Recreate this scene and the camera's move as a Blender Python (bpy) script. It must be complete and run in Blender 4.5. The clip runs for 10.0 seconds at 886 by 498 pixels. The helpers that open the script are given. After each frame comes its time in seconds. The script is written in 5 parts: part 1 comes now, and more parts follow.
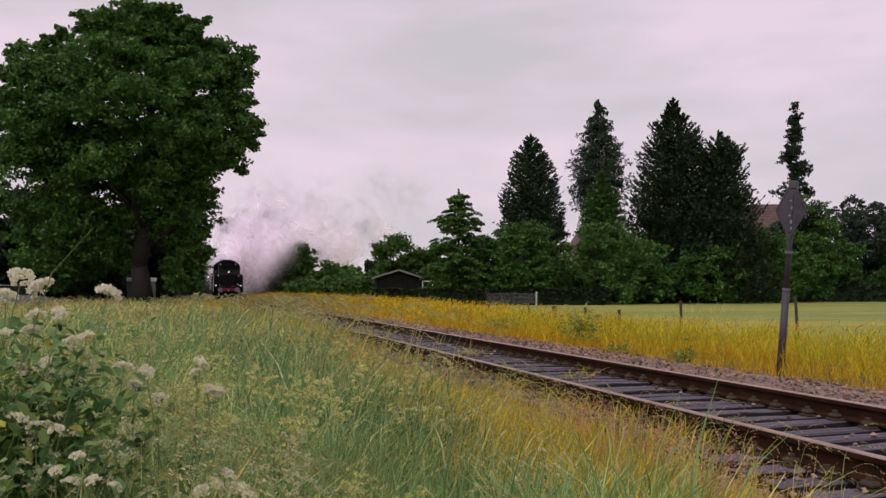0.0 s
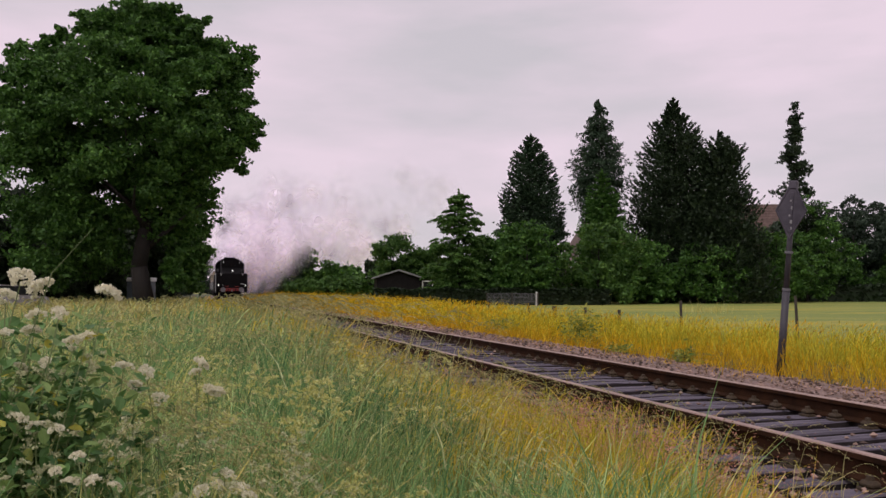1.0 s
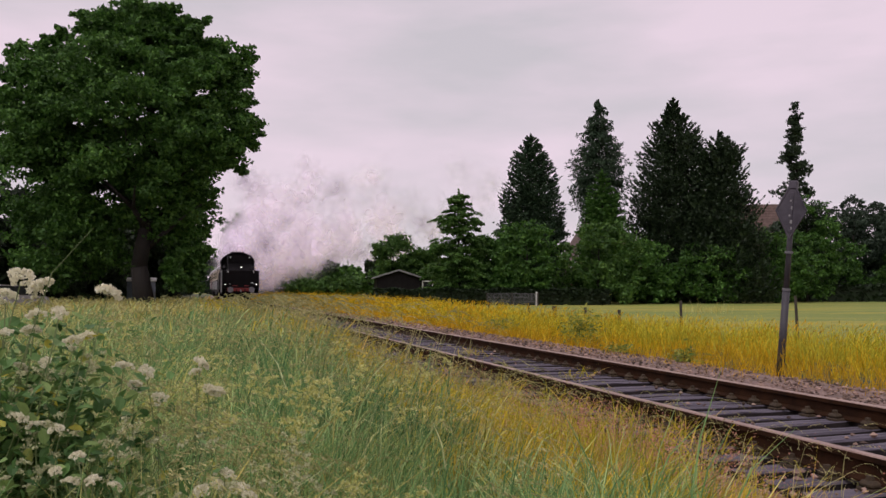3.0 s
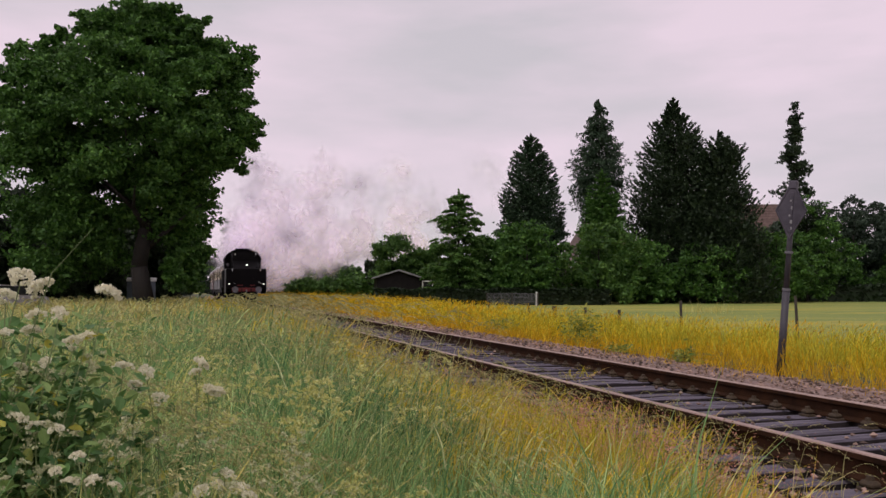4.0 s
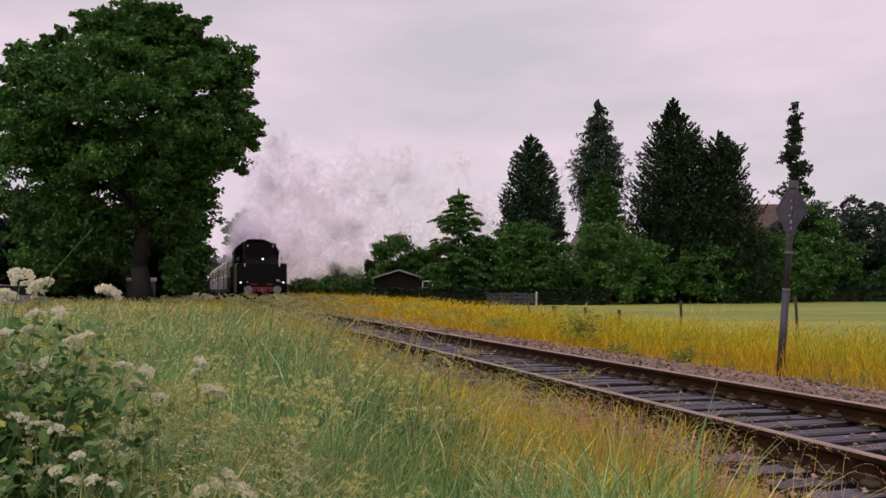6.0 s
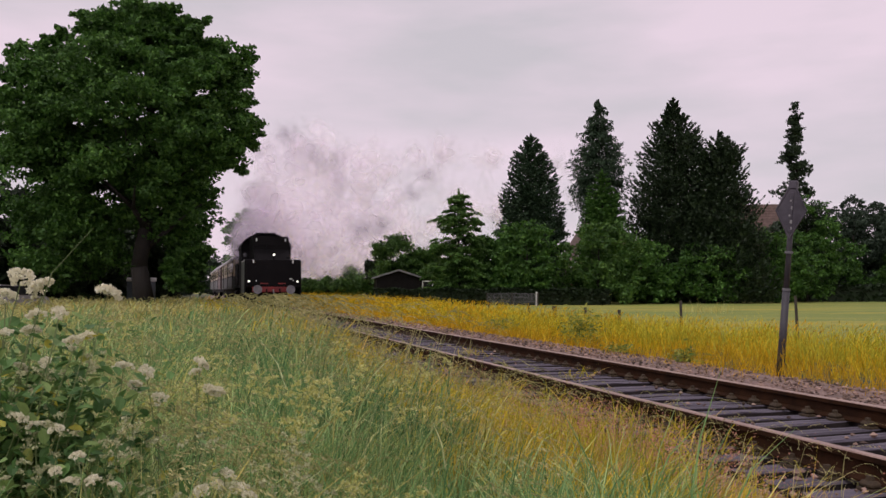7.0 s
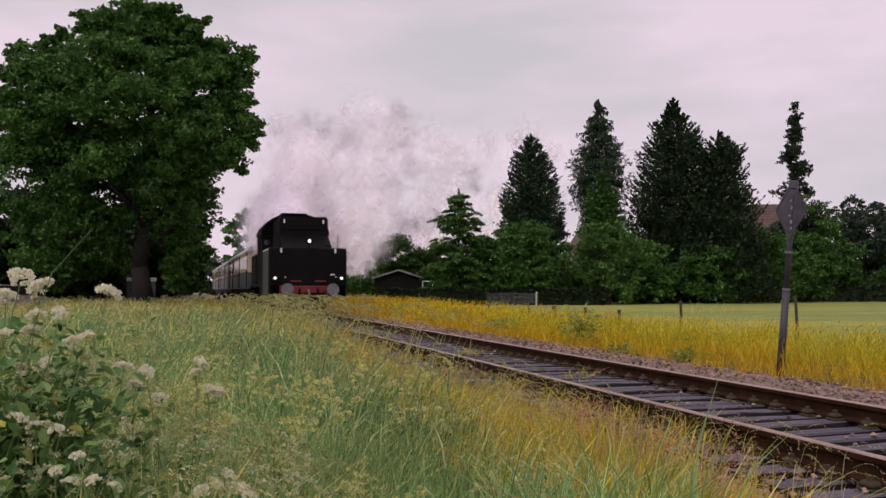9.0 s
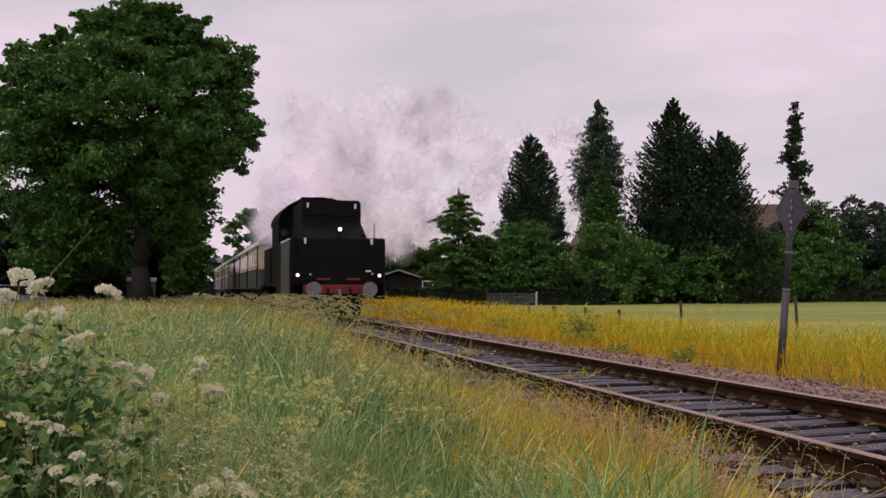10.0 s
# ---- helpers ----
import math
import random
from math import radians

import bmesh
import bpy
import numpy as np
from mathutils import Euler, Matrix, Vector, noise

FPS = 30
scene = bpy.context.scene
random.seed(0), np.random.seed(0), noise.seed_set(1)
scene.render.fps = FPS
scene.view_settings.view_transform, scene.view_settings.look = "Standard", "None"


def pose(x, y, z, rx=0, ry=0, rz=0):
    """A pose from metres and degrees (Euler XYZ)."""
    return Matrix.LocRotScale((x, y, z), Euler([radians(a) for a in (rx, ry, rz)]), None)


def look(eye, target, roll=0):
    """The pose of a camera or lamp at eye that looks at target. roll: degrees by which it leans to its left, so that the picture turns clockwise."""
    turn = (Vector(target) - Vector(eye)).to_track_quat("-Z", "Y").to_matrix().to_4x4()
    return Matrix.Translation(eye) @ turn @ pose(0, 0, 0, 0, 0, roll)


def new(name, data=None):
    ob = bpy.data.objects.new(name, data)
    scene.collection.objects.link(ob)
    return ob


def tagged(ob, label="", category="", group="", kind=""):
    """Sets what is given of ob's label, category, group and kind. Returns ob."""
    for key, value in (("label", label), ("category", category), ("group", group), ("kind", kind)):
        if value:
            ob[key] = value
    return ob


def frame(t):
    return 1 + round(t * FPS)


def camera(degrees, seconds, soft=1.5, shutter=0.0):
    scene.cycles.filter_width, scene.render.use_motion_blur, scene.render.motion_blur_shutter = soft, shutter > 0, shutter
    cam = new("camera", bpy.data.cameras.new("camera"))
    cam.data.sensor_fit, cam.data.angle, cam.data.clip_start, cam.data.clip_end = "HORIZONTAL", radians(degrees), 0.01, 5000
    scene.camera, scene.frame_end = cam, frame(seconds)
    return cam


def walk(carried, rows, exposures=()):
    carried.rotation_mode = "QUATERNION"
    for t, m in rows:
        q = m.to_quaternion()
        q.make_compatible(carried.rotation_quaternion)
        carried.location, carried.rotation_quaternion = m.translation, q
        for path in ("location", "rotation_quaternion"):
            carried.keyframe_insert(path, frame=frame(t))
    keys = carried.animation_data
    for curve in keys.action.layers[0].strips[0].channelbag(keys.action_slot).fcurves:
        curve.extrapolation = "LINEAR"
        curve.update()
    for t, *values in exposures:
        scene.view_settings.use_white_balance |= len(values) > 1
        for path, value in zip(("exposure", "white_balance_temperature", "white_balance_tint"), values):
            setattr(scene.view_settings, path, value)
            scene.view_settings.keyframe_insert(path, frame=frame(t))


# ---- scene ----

# ---------- camera: stands still on the meadow ----------
EYE = (0.0, 0.0, 1.21)
cam = camera(55.18, 10.0, soft=1.5)
walk(cam, [(0.0, pose(*EYE, 92.75, 0, 0)), (10.0, pose(*EYE, 92.75, 0, 0))])

# ---------- light: an overcast, faintly lavender sky and a veiled sun ----------
scene.cycles.transparent_max_bounces = 128
SUN_EL, SUN_AZ = radians(52), radians(215)
world = bpy.data.worlds.new("overcast_sky")
scene.world = world
world.use_nodes = True
wt = world.node_tree
wt.nodes.clear()


def wn(kind, **inputs):
    n = wt.nodes.new(kind)
    for k, v in inputs.items():
        n.inputs[k].default_value = v
    return n


w_out, w_mix = wn("ShaderNodeOutputWorld"), wn("ShaderNodeMixShader", Fac=0.93)
w_sky = wn("ShaderNodeTexSky")
w_sky.sky_type, w_sky.sun_disc, w_sky.sun_elevation, w_sky.sun_rotation = "NISHITA", False, SUN_EL, SUN_AZ
w_b1, w_b2 = wn("ShaderNodeBackground", Strength=0.08), wn("ShaderNodeBackground", Strength=0.98)
w_co, w_map = wn("ShaderNodeTexCoord"), wn("ShaderNodeMapping", Scale=(1.6, 1.6, 6.0))
w_no, w_ra = wn("ShaderNodeTexNoise", Scale=1.7, Detail=5.0, Roughness=0.5), wn("ShaderNodeValToRGB")
for el, (p, c) in zip(w_ra.color_ramp.elements, ((0.33, (0.640, 0.590, 0.640, 1)), (0.60, (0.860, 0.705, 0.805, 1)))):
    el.position, el.color = p, c
for a, b in ((w_co.outputs["Generated"], w_map.inputs["Vector"]), (w_map.outputs[0], w_no.inputs["Vector"]), (w_no.outputs[0], w_ra.inputs[0]),
             (w_ra.outputs[0], w_b2.inputs["Color"]), (w_sky.outputs[0], w_b1.inputs["Color"]), (w_b1.outputs[0], w_mix.inputs[1]),
             (w_b2.outputs[0], w_mix.inputs[2]), (w_mix.outputs[0], w_out.inputs["Surface"])):
    wt.links.new(a, b)
sun_data = bpy.data.lights.new("sun", "SUN")
sun_data.energy, sun_data.angle, sun_data.color = 1.3, radians(25), (1.0, 0.96, 0.90)
sun = new("sun", sun_data)
sun.matrix_world = look((math.sin(SUN_AZ) * 50, math.cos(SUN_AZ) * 50, math.tan(SUN_EL) * 50), (0, 0, 0))


# ---------- materials ----------
class Mat:
    """A node material under construction."""

    def __init__(self, name):
        self.m = bpy.data.materials.new(name)
        self.m.use_nodes = True
        self.t = self.m.node_tree
        self.t.nodes.clear()
        self.out = self.t.nodes.new("ShaderNodeOutputMaterial")

    def n(self, kind, **inputs):
        node = self.t.nodes.new(kind)
        for k, v in inputs.items():
            node.inputs[k.replace("_", " ")].default_value = v
        return node

    def l(self, a, b):
        self.t.links.new(a, b)

    def ramp(self, fac, stops):
        r = self.n("ShaderNodeValToRGB")
        e = r.color_ramp.elements
        while len(e) < len(stops):
            e.new(0.5)
        for el, (p, c) in zip(e, stops):
            el.position, el.color = p, (*c, 1)
        self.l(fac, r.inputs[0])
        return r.outputs[0]

    def mix(self, fac, a, b, mode="MIX"):
        x = self.n("ShaderNodeMix")
        x.data_type, x.blend_type = "RGBA", mode
        for s, v in ((0, fac), (6, a), (7, b)):
            if isinstance(v, (int, float)):
                x.inputs[s].default_value = v
            elif isinstance(v, tuple):
                x.inputs[s].default_value = (*v, 1)
            else:
                self.l(v, x.inputs[s])
        return x.outputs[2]

    def noise(self, scale, detail=4.0, rough=0.6, coord="Object", stretch=None):
        c = self.n("ShaderNodeTexCoord").outputs[coord]
        if stretch:
            mp = self.n("ShaderNodeMapping", Scale=stretch)
            self.l(c, mp.inputs[0])
            c = mp.outputs[0]
        t = self.n("ShaderNodeTexNoise", Scale=scale, Detail=detail, Roughness=rough)
        self.l(c, t.inputs["Vector"])
        return t.outputs[0]


def surface(name, stops, scale=6.0, rough=0.7, metal=0.0, fine=60.0, bump=0.2, depth=0.01, rand=0.0, coord="Object", stretch=None, rough_var=0.15, spec=0.5):
    """An opaque surface: colour from two scales of noise, uneven gloss and a fine relief."""
    k = Mat(name)
    big, small = k.noise(scale, coord=coord, stretch=stretch), k.noise(fine, 3.0, coord=coord, stretch=stretch)
    col = k.ramp(big, stops)
    col = k.mix(0.35, col, k.ramp(small, ((0.25, (0.35, 0.35, 0.35)), (0.75, (1.0, 1.0, 1.0)))), "MULTIPLY")
    if rand:
        info = k.n("ShaderNodeObjectInfo")
        col = k.mix(rand, col, k.ramp(info.outputs["Random"], ((0, (0.3, 0.3, 0.3)), (1, (1, 1, 1)))), "MULTIPLY")
    b = k.n("ShaderNodeBsdfPrincipled", Metallic=metal)
    b.inputs["Specular IOR Level"].default_value = spec
    k.l(col, b.inputs["Base Color"])
    r = k.n("ShaderNodeMapRange", To_Min=max(0.02, rough - rough_var), To_Max=min(1, rough + rough_var))
    k.l(big, r.inputs["Value"])
    k.l(r.outputs[0], b.inputs["Roughness"])
    bp = k.n("ShaderNodeBump", Strength=bump, Distance=depth)
    k.l(small, bp.inputs["Height"])
    k.l(bp.outputs[0], b.inputs["Normal"])
    k.l(b.outputs[0], k.out.inputs["Surface"])
    return k.m


def leafy(name, stops, thin=0.35, rough=0.55, patch=0.25, patch_stops=None, spec=0.3, mottle=0.6):
    """Leaves or blades: each island has its own tint, with broad patches over it; light passes through."""
    k = Mat(name)
    geo = k.n("ShaderNodeNewGeometry")
    col = k.ramp(geo.outputs["Random Per Island"], stops)
    if patch_stops:
        col = k.mix(k.ramp(k.noise(patch, 3.0), ((0.42, (0, 0, 0)), (0.60, (1, 1, 1)))), col, k.ramp(geo.outputs["Random Per Island"], patch_stops))
        col = k.mix(0.8, col, k.ramp(k.noise(4.5, 3.0, 0.7), ((0.34, (0.28, 0.32, 0.26)), (0.62, (1, 1, 1)))), "MULTIPLY")
    else:
        col = k.mix(mottle, col, k.ramp(k.noise(patch, 3.0), ((0.3, (0.45, 0.5, 0.45)), (0.7, (1, 1, 1)))), "MULTIPLY")
        col = k.mix(mottle, col, k.ramp(k.noise(patch * 4.5, 2.0), ((0.36, (0.42, 0.48, 0.42)), (0.62, (1, 1, 1)))), "MULTIPLY")
    b = k.n("ShaderNodeBsdfPrincipled", Roughness=rough)
    b.inputs["Specular IOR Level"].default_value = spec
    tr = k.n("ShaderNodeBsdfTranslucent")
    mx = k.n("ShaderNodeMixShader", Fac=thin)
    k.l(col, b.inputs["Base Color"])
    k.l(col, tr.inputs["Color"])
    k.l(b.outputs[0], mx.inputs[1])
    k.l(tr.outputs[0], mx.inputs[2])
    k.l(mx.outputs[0], k.out.inputs["Surface"])
    return k.m


def glow(name, colour, strength):
    k = Mat(name)
    e = k.n("ShaderNodeEmission", Strength=strength)
    e.inputs["Color"].default_value = (*colour, 1)
    k.l(e.outputs[0], k.out.inputs["Surface"])
    return k.m


def vapour(name, alpha, colour):
    """Veils of steam that thin out towards their rims and scatter light from both sides."""
    k = Mat(name)
    d, tl, tp = k.n("ShaderNodeBsdfDiffuse"), k.n("ShaderNodeBsdfTranslucent"), k.n("ShaderNodeBsdfTransparent")
    d.inputs["Color"].default_value = tl.inputs["Color"].default_value = (*colour, 1)
    both = k.n("ShaderNodeAddShader")
    k.l(d.outputs[0], both.inputs[0])
    k.l(tl.outputs[0], both.inputs[1])
    at = k.n("ShaderNodeAttribute")
    at.attribute_name = "thickness"
    wisp = k.n("ShaderNodeMapRange", From_Min=0.30, From_Max=0.78, To_Max=alpha)
    k.l(k.noise(1.2, 1.5, 0.45), wisp.inputs["Value"])
    th = k.n("ShaderNodeMath")
    th.operation = "MULTIPLY"
    k.l(at.outputs["Fac"], th.inputs[0])
    k.l(wisp.outputs[0], th.inputs[1])
    mx = k.n("ShaderNodeMixShader")
    k.l(th.outputs[0], mx.inputs[0])
    k.l(tp.outputs[0], mx.inputs[1])
    k.l(both.outputs[0], mx.inputs[2])
    k.l(mx.outputs[0], k.out.inputs["Surface"])
    return k.m


M_SOIL = surface("soil_and_turf", ((0.3, (0.035, 0.042, 0.018)), (0.55, (0.07, 0.08, 0.03)), (0.75, (0.11, 0.10, 0.04))), 0.35, 0.95, fine=9.0, bump=0.5, depth=0.05)
M_FIELD = surface("pasture", ((0.35, (0.15, 0.21, 0.035)), (0.5, (0.22, 0.26, 0.045)), (0.62, (0.36, 0.32, 0.045))), 0.12, 0.95, fine=14.0, bump=0.4, depth=0.04, stretch=(0.3, 2.2, 1))
M_BALLAST = surface("ballast_bed", ((0.3, (0.117, 0.079, 0.067)), (0.7, (0.338, 0.228, 0.196))), 5.0, 0.9, fine=30.0, bump=0.9, depth=0.03)
M_STONE = leafy("ballast_stone", ((0.0, (0.09, 0.060, 0.052)), (0.5, (0.28, 0.180, 0.152)), (1.0, (0.56, 0.375, 0.315))), thin=0.0, rough=0.9)
M_SLEEPER = surface("weathered_sleeper_wood", ((0.3, (0.0681, 0.0581, 0.0801)), (0.7, (0.2044, 0.1770, 0.2296))), 4.0, 0.75, fine=40.0, bump=0.7, rand=0.45, stretch=(0.4, 6, 2))
# creosoted sides; the colour also holds the shade between the sleepers
M_TAR_SHADE = surface("tarry_shaded_sleeper_side", ((0.3, (0.012, 0.010, 0.011)), (0.7, (0.045, 0.036, 0.036))), 5.0, 0.85, fine=40.0, bump=0.6, spec=0.2)
M_RAIL = surface("rusty_rail_steel", ((0.3, (0.0176, 0.0075, 0.0036)), (0.7, (0.0496, 0.0210, 0.0096))), 7.0, 0.85, fine=70.0, bump=0.4, spec=0.12)
M_RAILTOP = surface("worn_rail_head", ((0.3, (0.3240, 0.2090, 0.1634)), (0.7, (0.4968, 0.3515, 0.2838))), 3.0, 0.42, metal=0.6, fine=50.0, stretch=(4, 0.3, 1))
M_CHAIR = surface("rusty_rail_fastening", ((0.3, (0.030, 0.019, 0.011)), (0.7, (0.090, 0.058, 0.028))), 9.0, 0.85, fine=60.0, rand=0.3)
M_BLACK = surface("sooty_black_paint", ((0.3, (0.0025, 0.0022, 0.0026)), (0.7, (0.007, 0.006, 0.007))), 1.6, 0.62, fine=18.0, bump=0.1, spec=0.10)
# black tank paint lightened: its colour holds the sky light on the side
M_TANKSIDE = surface("skylit_black_tank_paint", ((0.3, (0.03, 0.035, 0.03)), (0.7, (0.07, 0.08, 0.068))), 1.2, 0.45, fine=18.0, bump=0.1)
M_RED = surface("red_frame_paint", ((0.3, (0.098, 0.006, 0.006)), (0.7, (0.210, 0.013, 0.012))), 3.0, 0.55, fine=30.0)
M_STEEL = surface("grey_steel", ((0.3, (0.12, 0.12, 0.13)), (0.7, (0.24, 0.24, 0.26))), 4.0, 0.45, metal=0.5, fine=40.0)
M_WHITE = surface("white_trim_paint", ((0.3, (0.55, 0.55, 0.55)), (0.7, (0.75, 0.75, 0.74))), 4.0, 0.6)
M_LAMP = glow("lit_headlamp_glass", (1.0, 0.95, 0.84), 1.6)
M_CREAM = surface("cream_coach_paint", ((0.3, (0.4680, 0.3740, 0.2340)), (0.7, (0.5760, 0.4760, 0.3198))), 1.2, 0.4, fine=20.0, bump=0.05)
M_GREYBLUE = surface("grey_green_coach_paint", ((0.3, (0.039, 0.050, 0.047)), (0.7, (0.062, 0.075, 0.071))), 1.2, 0.4, fine=20.0, bump=0.05)
M_MAROON = surface("maroon_coach_paint", ((0.3, (0.10, 0.035, 0.03)), (0.7, (0.16, 0.06, 0.05))), 1.2, 0.4, fine=20.0, bump=0.05)
M_ROOF = surface("light_grey_coach_roof", ((0.3, (0.50, 0.49, 0.50)), (0.7, (0.66, 0.65, 0.66))), 0.8, 0.6, fine=20.0)
M_GLASS = surface("dark_window_glass", ((0.3, (0.02, 0.022, 0.025)), (0.7, (0.04, 0.042, 0.045))), 2.0, 0.08, fine=10.0, bump=0.0, rough_var=0.04)
M_BARK = surface("tree_bark", ((0.3, (0.008, 0.006, 0.005)), (0.7, (0.021, 0.016, 0.012))), 2.0, 0.9, fine=14.0, bump=0.9, depth=0.04, stretch=(3, 3, 0.6))
M_LEAF = leafy("broadleaf_green", ((0.0, (0.036, 0.099, 0.017)), (0.55, (0.076, 0.187, 0.031)), (1.0, (0.148, 0.298, 0.054))), thin=0.28)
M_LEAF_B = leafy("bright_shrub_green", ((0.0, (0.048, 0.119, 0.023)), (0.6, (0.089, 0.194, 0.037)), (1.0, (0.150, 0.274, 0.053))), thin=0.28)
M_CONIF = leafy("conifer_green", ((0.0, (0.020, 0.045, 0.022)), (0.6, (0.040, 0.078, 0.037)), (1.0, (0.066, 0.110, 0.054))), thin=0.12, patch=0.35)
M_CONIF_B = leafy("dark_conifer_green", ((0.0, (0.014, 0.030, 0.012)), (0.6, (0.026, 0.050, 0.020)), (1.0, (0.048, 0.078, 0.030))), thin=0.12, patch=0.35)
M_HEDGE = leafy("hedge_green", ((0.0, (0.009, 0.022, 0.007)), (1.0, (0.025, 0.050, 0.014))), thin=0.2)
# greyed, bluer leaf green: the haze of distance is put into the colour
M_FAR = leafy("hazed_tree_green", ((0.0, (0.030, 0.055, 0.035)), (1.0, (0.075, 0.110, 0.070))), thin=0.25)
M_GRASS = leafy("meadow_grass_blade", ((0.0, (0.111, 0.243, 0.094)), (0.45, (0.396, 0.668, 0.286)), (0.80, (0.739, 0.970, 0.442)), (1.0, (0.970, 0.970, 0.642))), spec=0.06, rough=0.8, thin=0.45, patch=1.1,
                patch_stops=((0.0, (0.275, 0.334, 0.079)), (0.5, (0.893, 0.850, 0.243)), (1.0, (0.970, 0.970, 0.485))))
M_STRAW = leafy("straw_grass_blade", ((0.0, (0.352, 0.331, 0.103)), (0.6, (0.919, 0.768, 0.255)), (1.0, (0.970, 0.970, 0.537))), spec=0.06, rough=0.8, thin=0.45, patch=1.5, mottle=0.6)
M_LUSH = leafy("lush_grass_blade", ((0.0, (0.121, 0.251, 0.099)), (0.6, (0.280, 0.487, 0.190)), (1.0, (0.616, 0.760, 0.330))), spec=0.06, rough=0.75, thin=0.35, patch=0.6, mottle=0.5)
M_DEEP = leafy("deep_green_grass_blade", ((0.0, (0.057, 0.149, 0.060)), (0.6, (0.149, 0.310, 0.127)), (1.0, (0.380, 0.540, 0.241))), spec=0.06, rough=0.75, thin=0.35, patch=0.9, mottle=0.5)
M_HEAD = leafy("grass_seed_head", ((0.0, (0.337, 0.322, 0.138)), (0.6, (0.561, 0.521, 0.241)), (1.0, (0.748, 0.664, 0.362))), spec=0.06, rough=0.8, thin=0.35)
M_GOLD = leafy("yellowed_verge_grass", ((0.0, (0.299, 0.336, 0.030)), (0.35, (0.697, 0.544, 0.028)), (0.7, (0.970, 0.671, 0.030)), (1.0, (0.970, 0.833, 0.100))), spec=0.04, rough=0.85, thin=0.4, patch=0.5,
               patch_stops=((0.0, (0.522, 0.277, 0.020)), (0.6, (0.920, 0.497, 0.025)), (1.0, (0.970, 0.671, 0.050))))
M_VERGEGREEN = leafy("yellow_green_verge_grass", ((0.0, (0.312, 0.321, 0.030)), (0.5, (0.718, 0.617, 0.060)), (1.0, (0.970, 0.864, 0.120))), spec=0.04, rough=0.85, thin=0.4, patch=0.7, mottle=0.5)
M_EDGE = leafy("ballast_edge_grass", ((0.0, (0.204, 0.268, 0.025)), (0.4, (0.722, 0.643, 0.045)), (0.75, (0.970, 0.804, 0.080)), (1.0, (0.970, 0.669, 0.260))), spec=0.04, rough=0.85, thin=0.4, patch=1.2,
               patch_stops=((0.0, (0.408, 0.295, 0.030)), (0.6, (0.970, 0.669, 0.070)), (1.0, (0.970, 0.669, 0.280))))
M_PETAL = leafy("creamy_white_petal", ((0.0, (0.78, 0.74, 0.56)), (1.0, (0.95, 0.92, 0.78))), thin=0.45, rough=0.7, patch=20.0, mottle=0.15)
M_CREAMY = leafy("greenish_cream_petal", ((0.0, (0.42, 0.44, 0.24)), (1.0, (0.80, 0.78, 0.52))), thin=0.4, rough=0.7, patch=9.0, mottle=0.4)
M_YELLOW = leafy("yellow_petal", ((0.0, (0.46, 0.47, 0.13)), (0.6, (0.76, 0.73, 0.26)), (1.0, (0.90, 0.88, 0.50))), thin=0.45, patch=5.0, mottle=0.3)
M_BRIGHT = leafy("buttercup_petal", ((0.0, (0.85, 0.70, 0.02)), (1.0, (0.95, 0.80, 0.04))), thin=0.4, mottle=0.0)
M_STEM = leafy("green_stem", ((0.0, (0.14, 0.20, 0.08)), (1.0, (0.30, 0.36, 0.16))), thin=0.1)
M_WEED = leafy("weed_leaf_green", ((0.0, (0.080, 0.176, 0.056)), (0.55, (0.192, 0.352, 0.112)), (0.93, (0.416, 0.544, 0.192)), (1.0, (0.800, 0.672, 0.096))), thin=0.35, patch=3.0)
M_VERGEWEED = leafy("verge_weed_green", ((0.0, (0.150, 0.225, 0.045)), (0.6, (0.360, 0.405, 0.075)), (1.0, (0.630, 0.600, 0.120))), thin=0.35, patch=3.0)
M_DOCK = leafy("reddish_dock", ((0.0, (0.486, 0.188, 0.130)), (1.0, (0.837, 0.425, 0.325))), thin=0.4, patch=3.0, mottle=0.3)
M_AMBER = leafy("amber_low_grass", ((0.0, (0.390, 0.240, 0.020)), (0.5, (0.806, 0.432, 0.025)), (1.0, (0.970, 0.624, 0.050))), spec=0.04, rough=0.85, thin=0.4, patch=0.9, mottle=0.5)
M_SIGN = surface("grey_sign_back", ((0.3, (0.0441, 0.0386, 0.0525)), (0.7, (0.1050, 0.0934, 0.1176))), 3.0, 0.55, metal=0.3, fine=40.0)
M_POST = surface("grey_painted_post", ((0.3, (0.0263, 0.0232, 0.0315)), (0.7, (0.0638, 0.0585, 0.0720))), 3.0, 0.6, fine=40.0)
M_WOOD = surface("weathered_post_wood", ((0.3, (0.030, 0.025, 0.020)), (0.7, (0.10, 0.085, 0.065))), 4.0, 0.9, fine=40.0, stretch=(3, 3, 0.5), rand=0.5)
M_SHED = surface("dark_creosoted_boards", ((0.3, (0.008, 0.007, 0.008)), (0.7, (0.018, 0.016, 0.016))), 2.0, 0.85, fine=20.0, spec=0.1)
M_FELT = surface("grey_roofing_felt", ((0.3, (0.20, 0.20, 0.21)), (0.7, (0.30, 0.30, 0.31))), 2.0, 0.9, fine=20.0)
M_TILE = surface("red_brown_roof_tile", ((0.3, (0.0910, 0.0546, 0.0467)), (0.7, (0.1680, 0.1092, 0.0935))), 2.0, 0.8, fine=20.0, rand=0.3)
M_BRICK = surface("brown_brick_wall", ((0.3, (0.16, 0.09, 0.07)), (0.7, (0.26, 0.16, 0.12))), 2.0, 0.9, fine=20.0)
M_CARPAINT = surface("silver_car_paint", ((0.3, (0.42, 0.41, 0.44)), (0.7, (0.52, 0.50, 0.54))), 1.0, 0.25, metal=0.4, fine=20.0, bump=0.02)
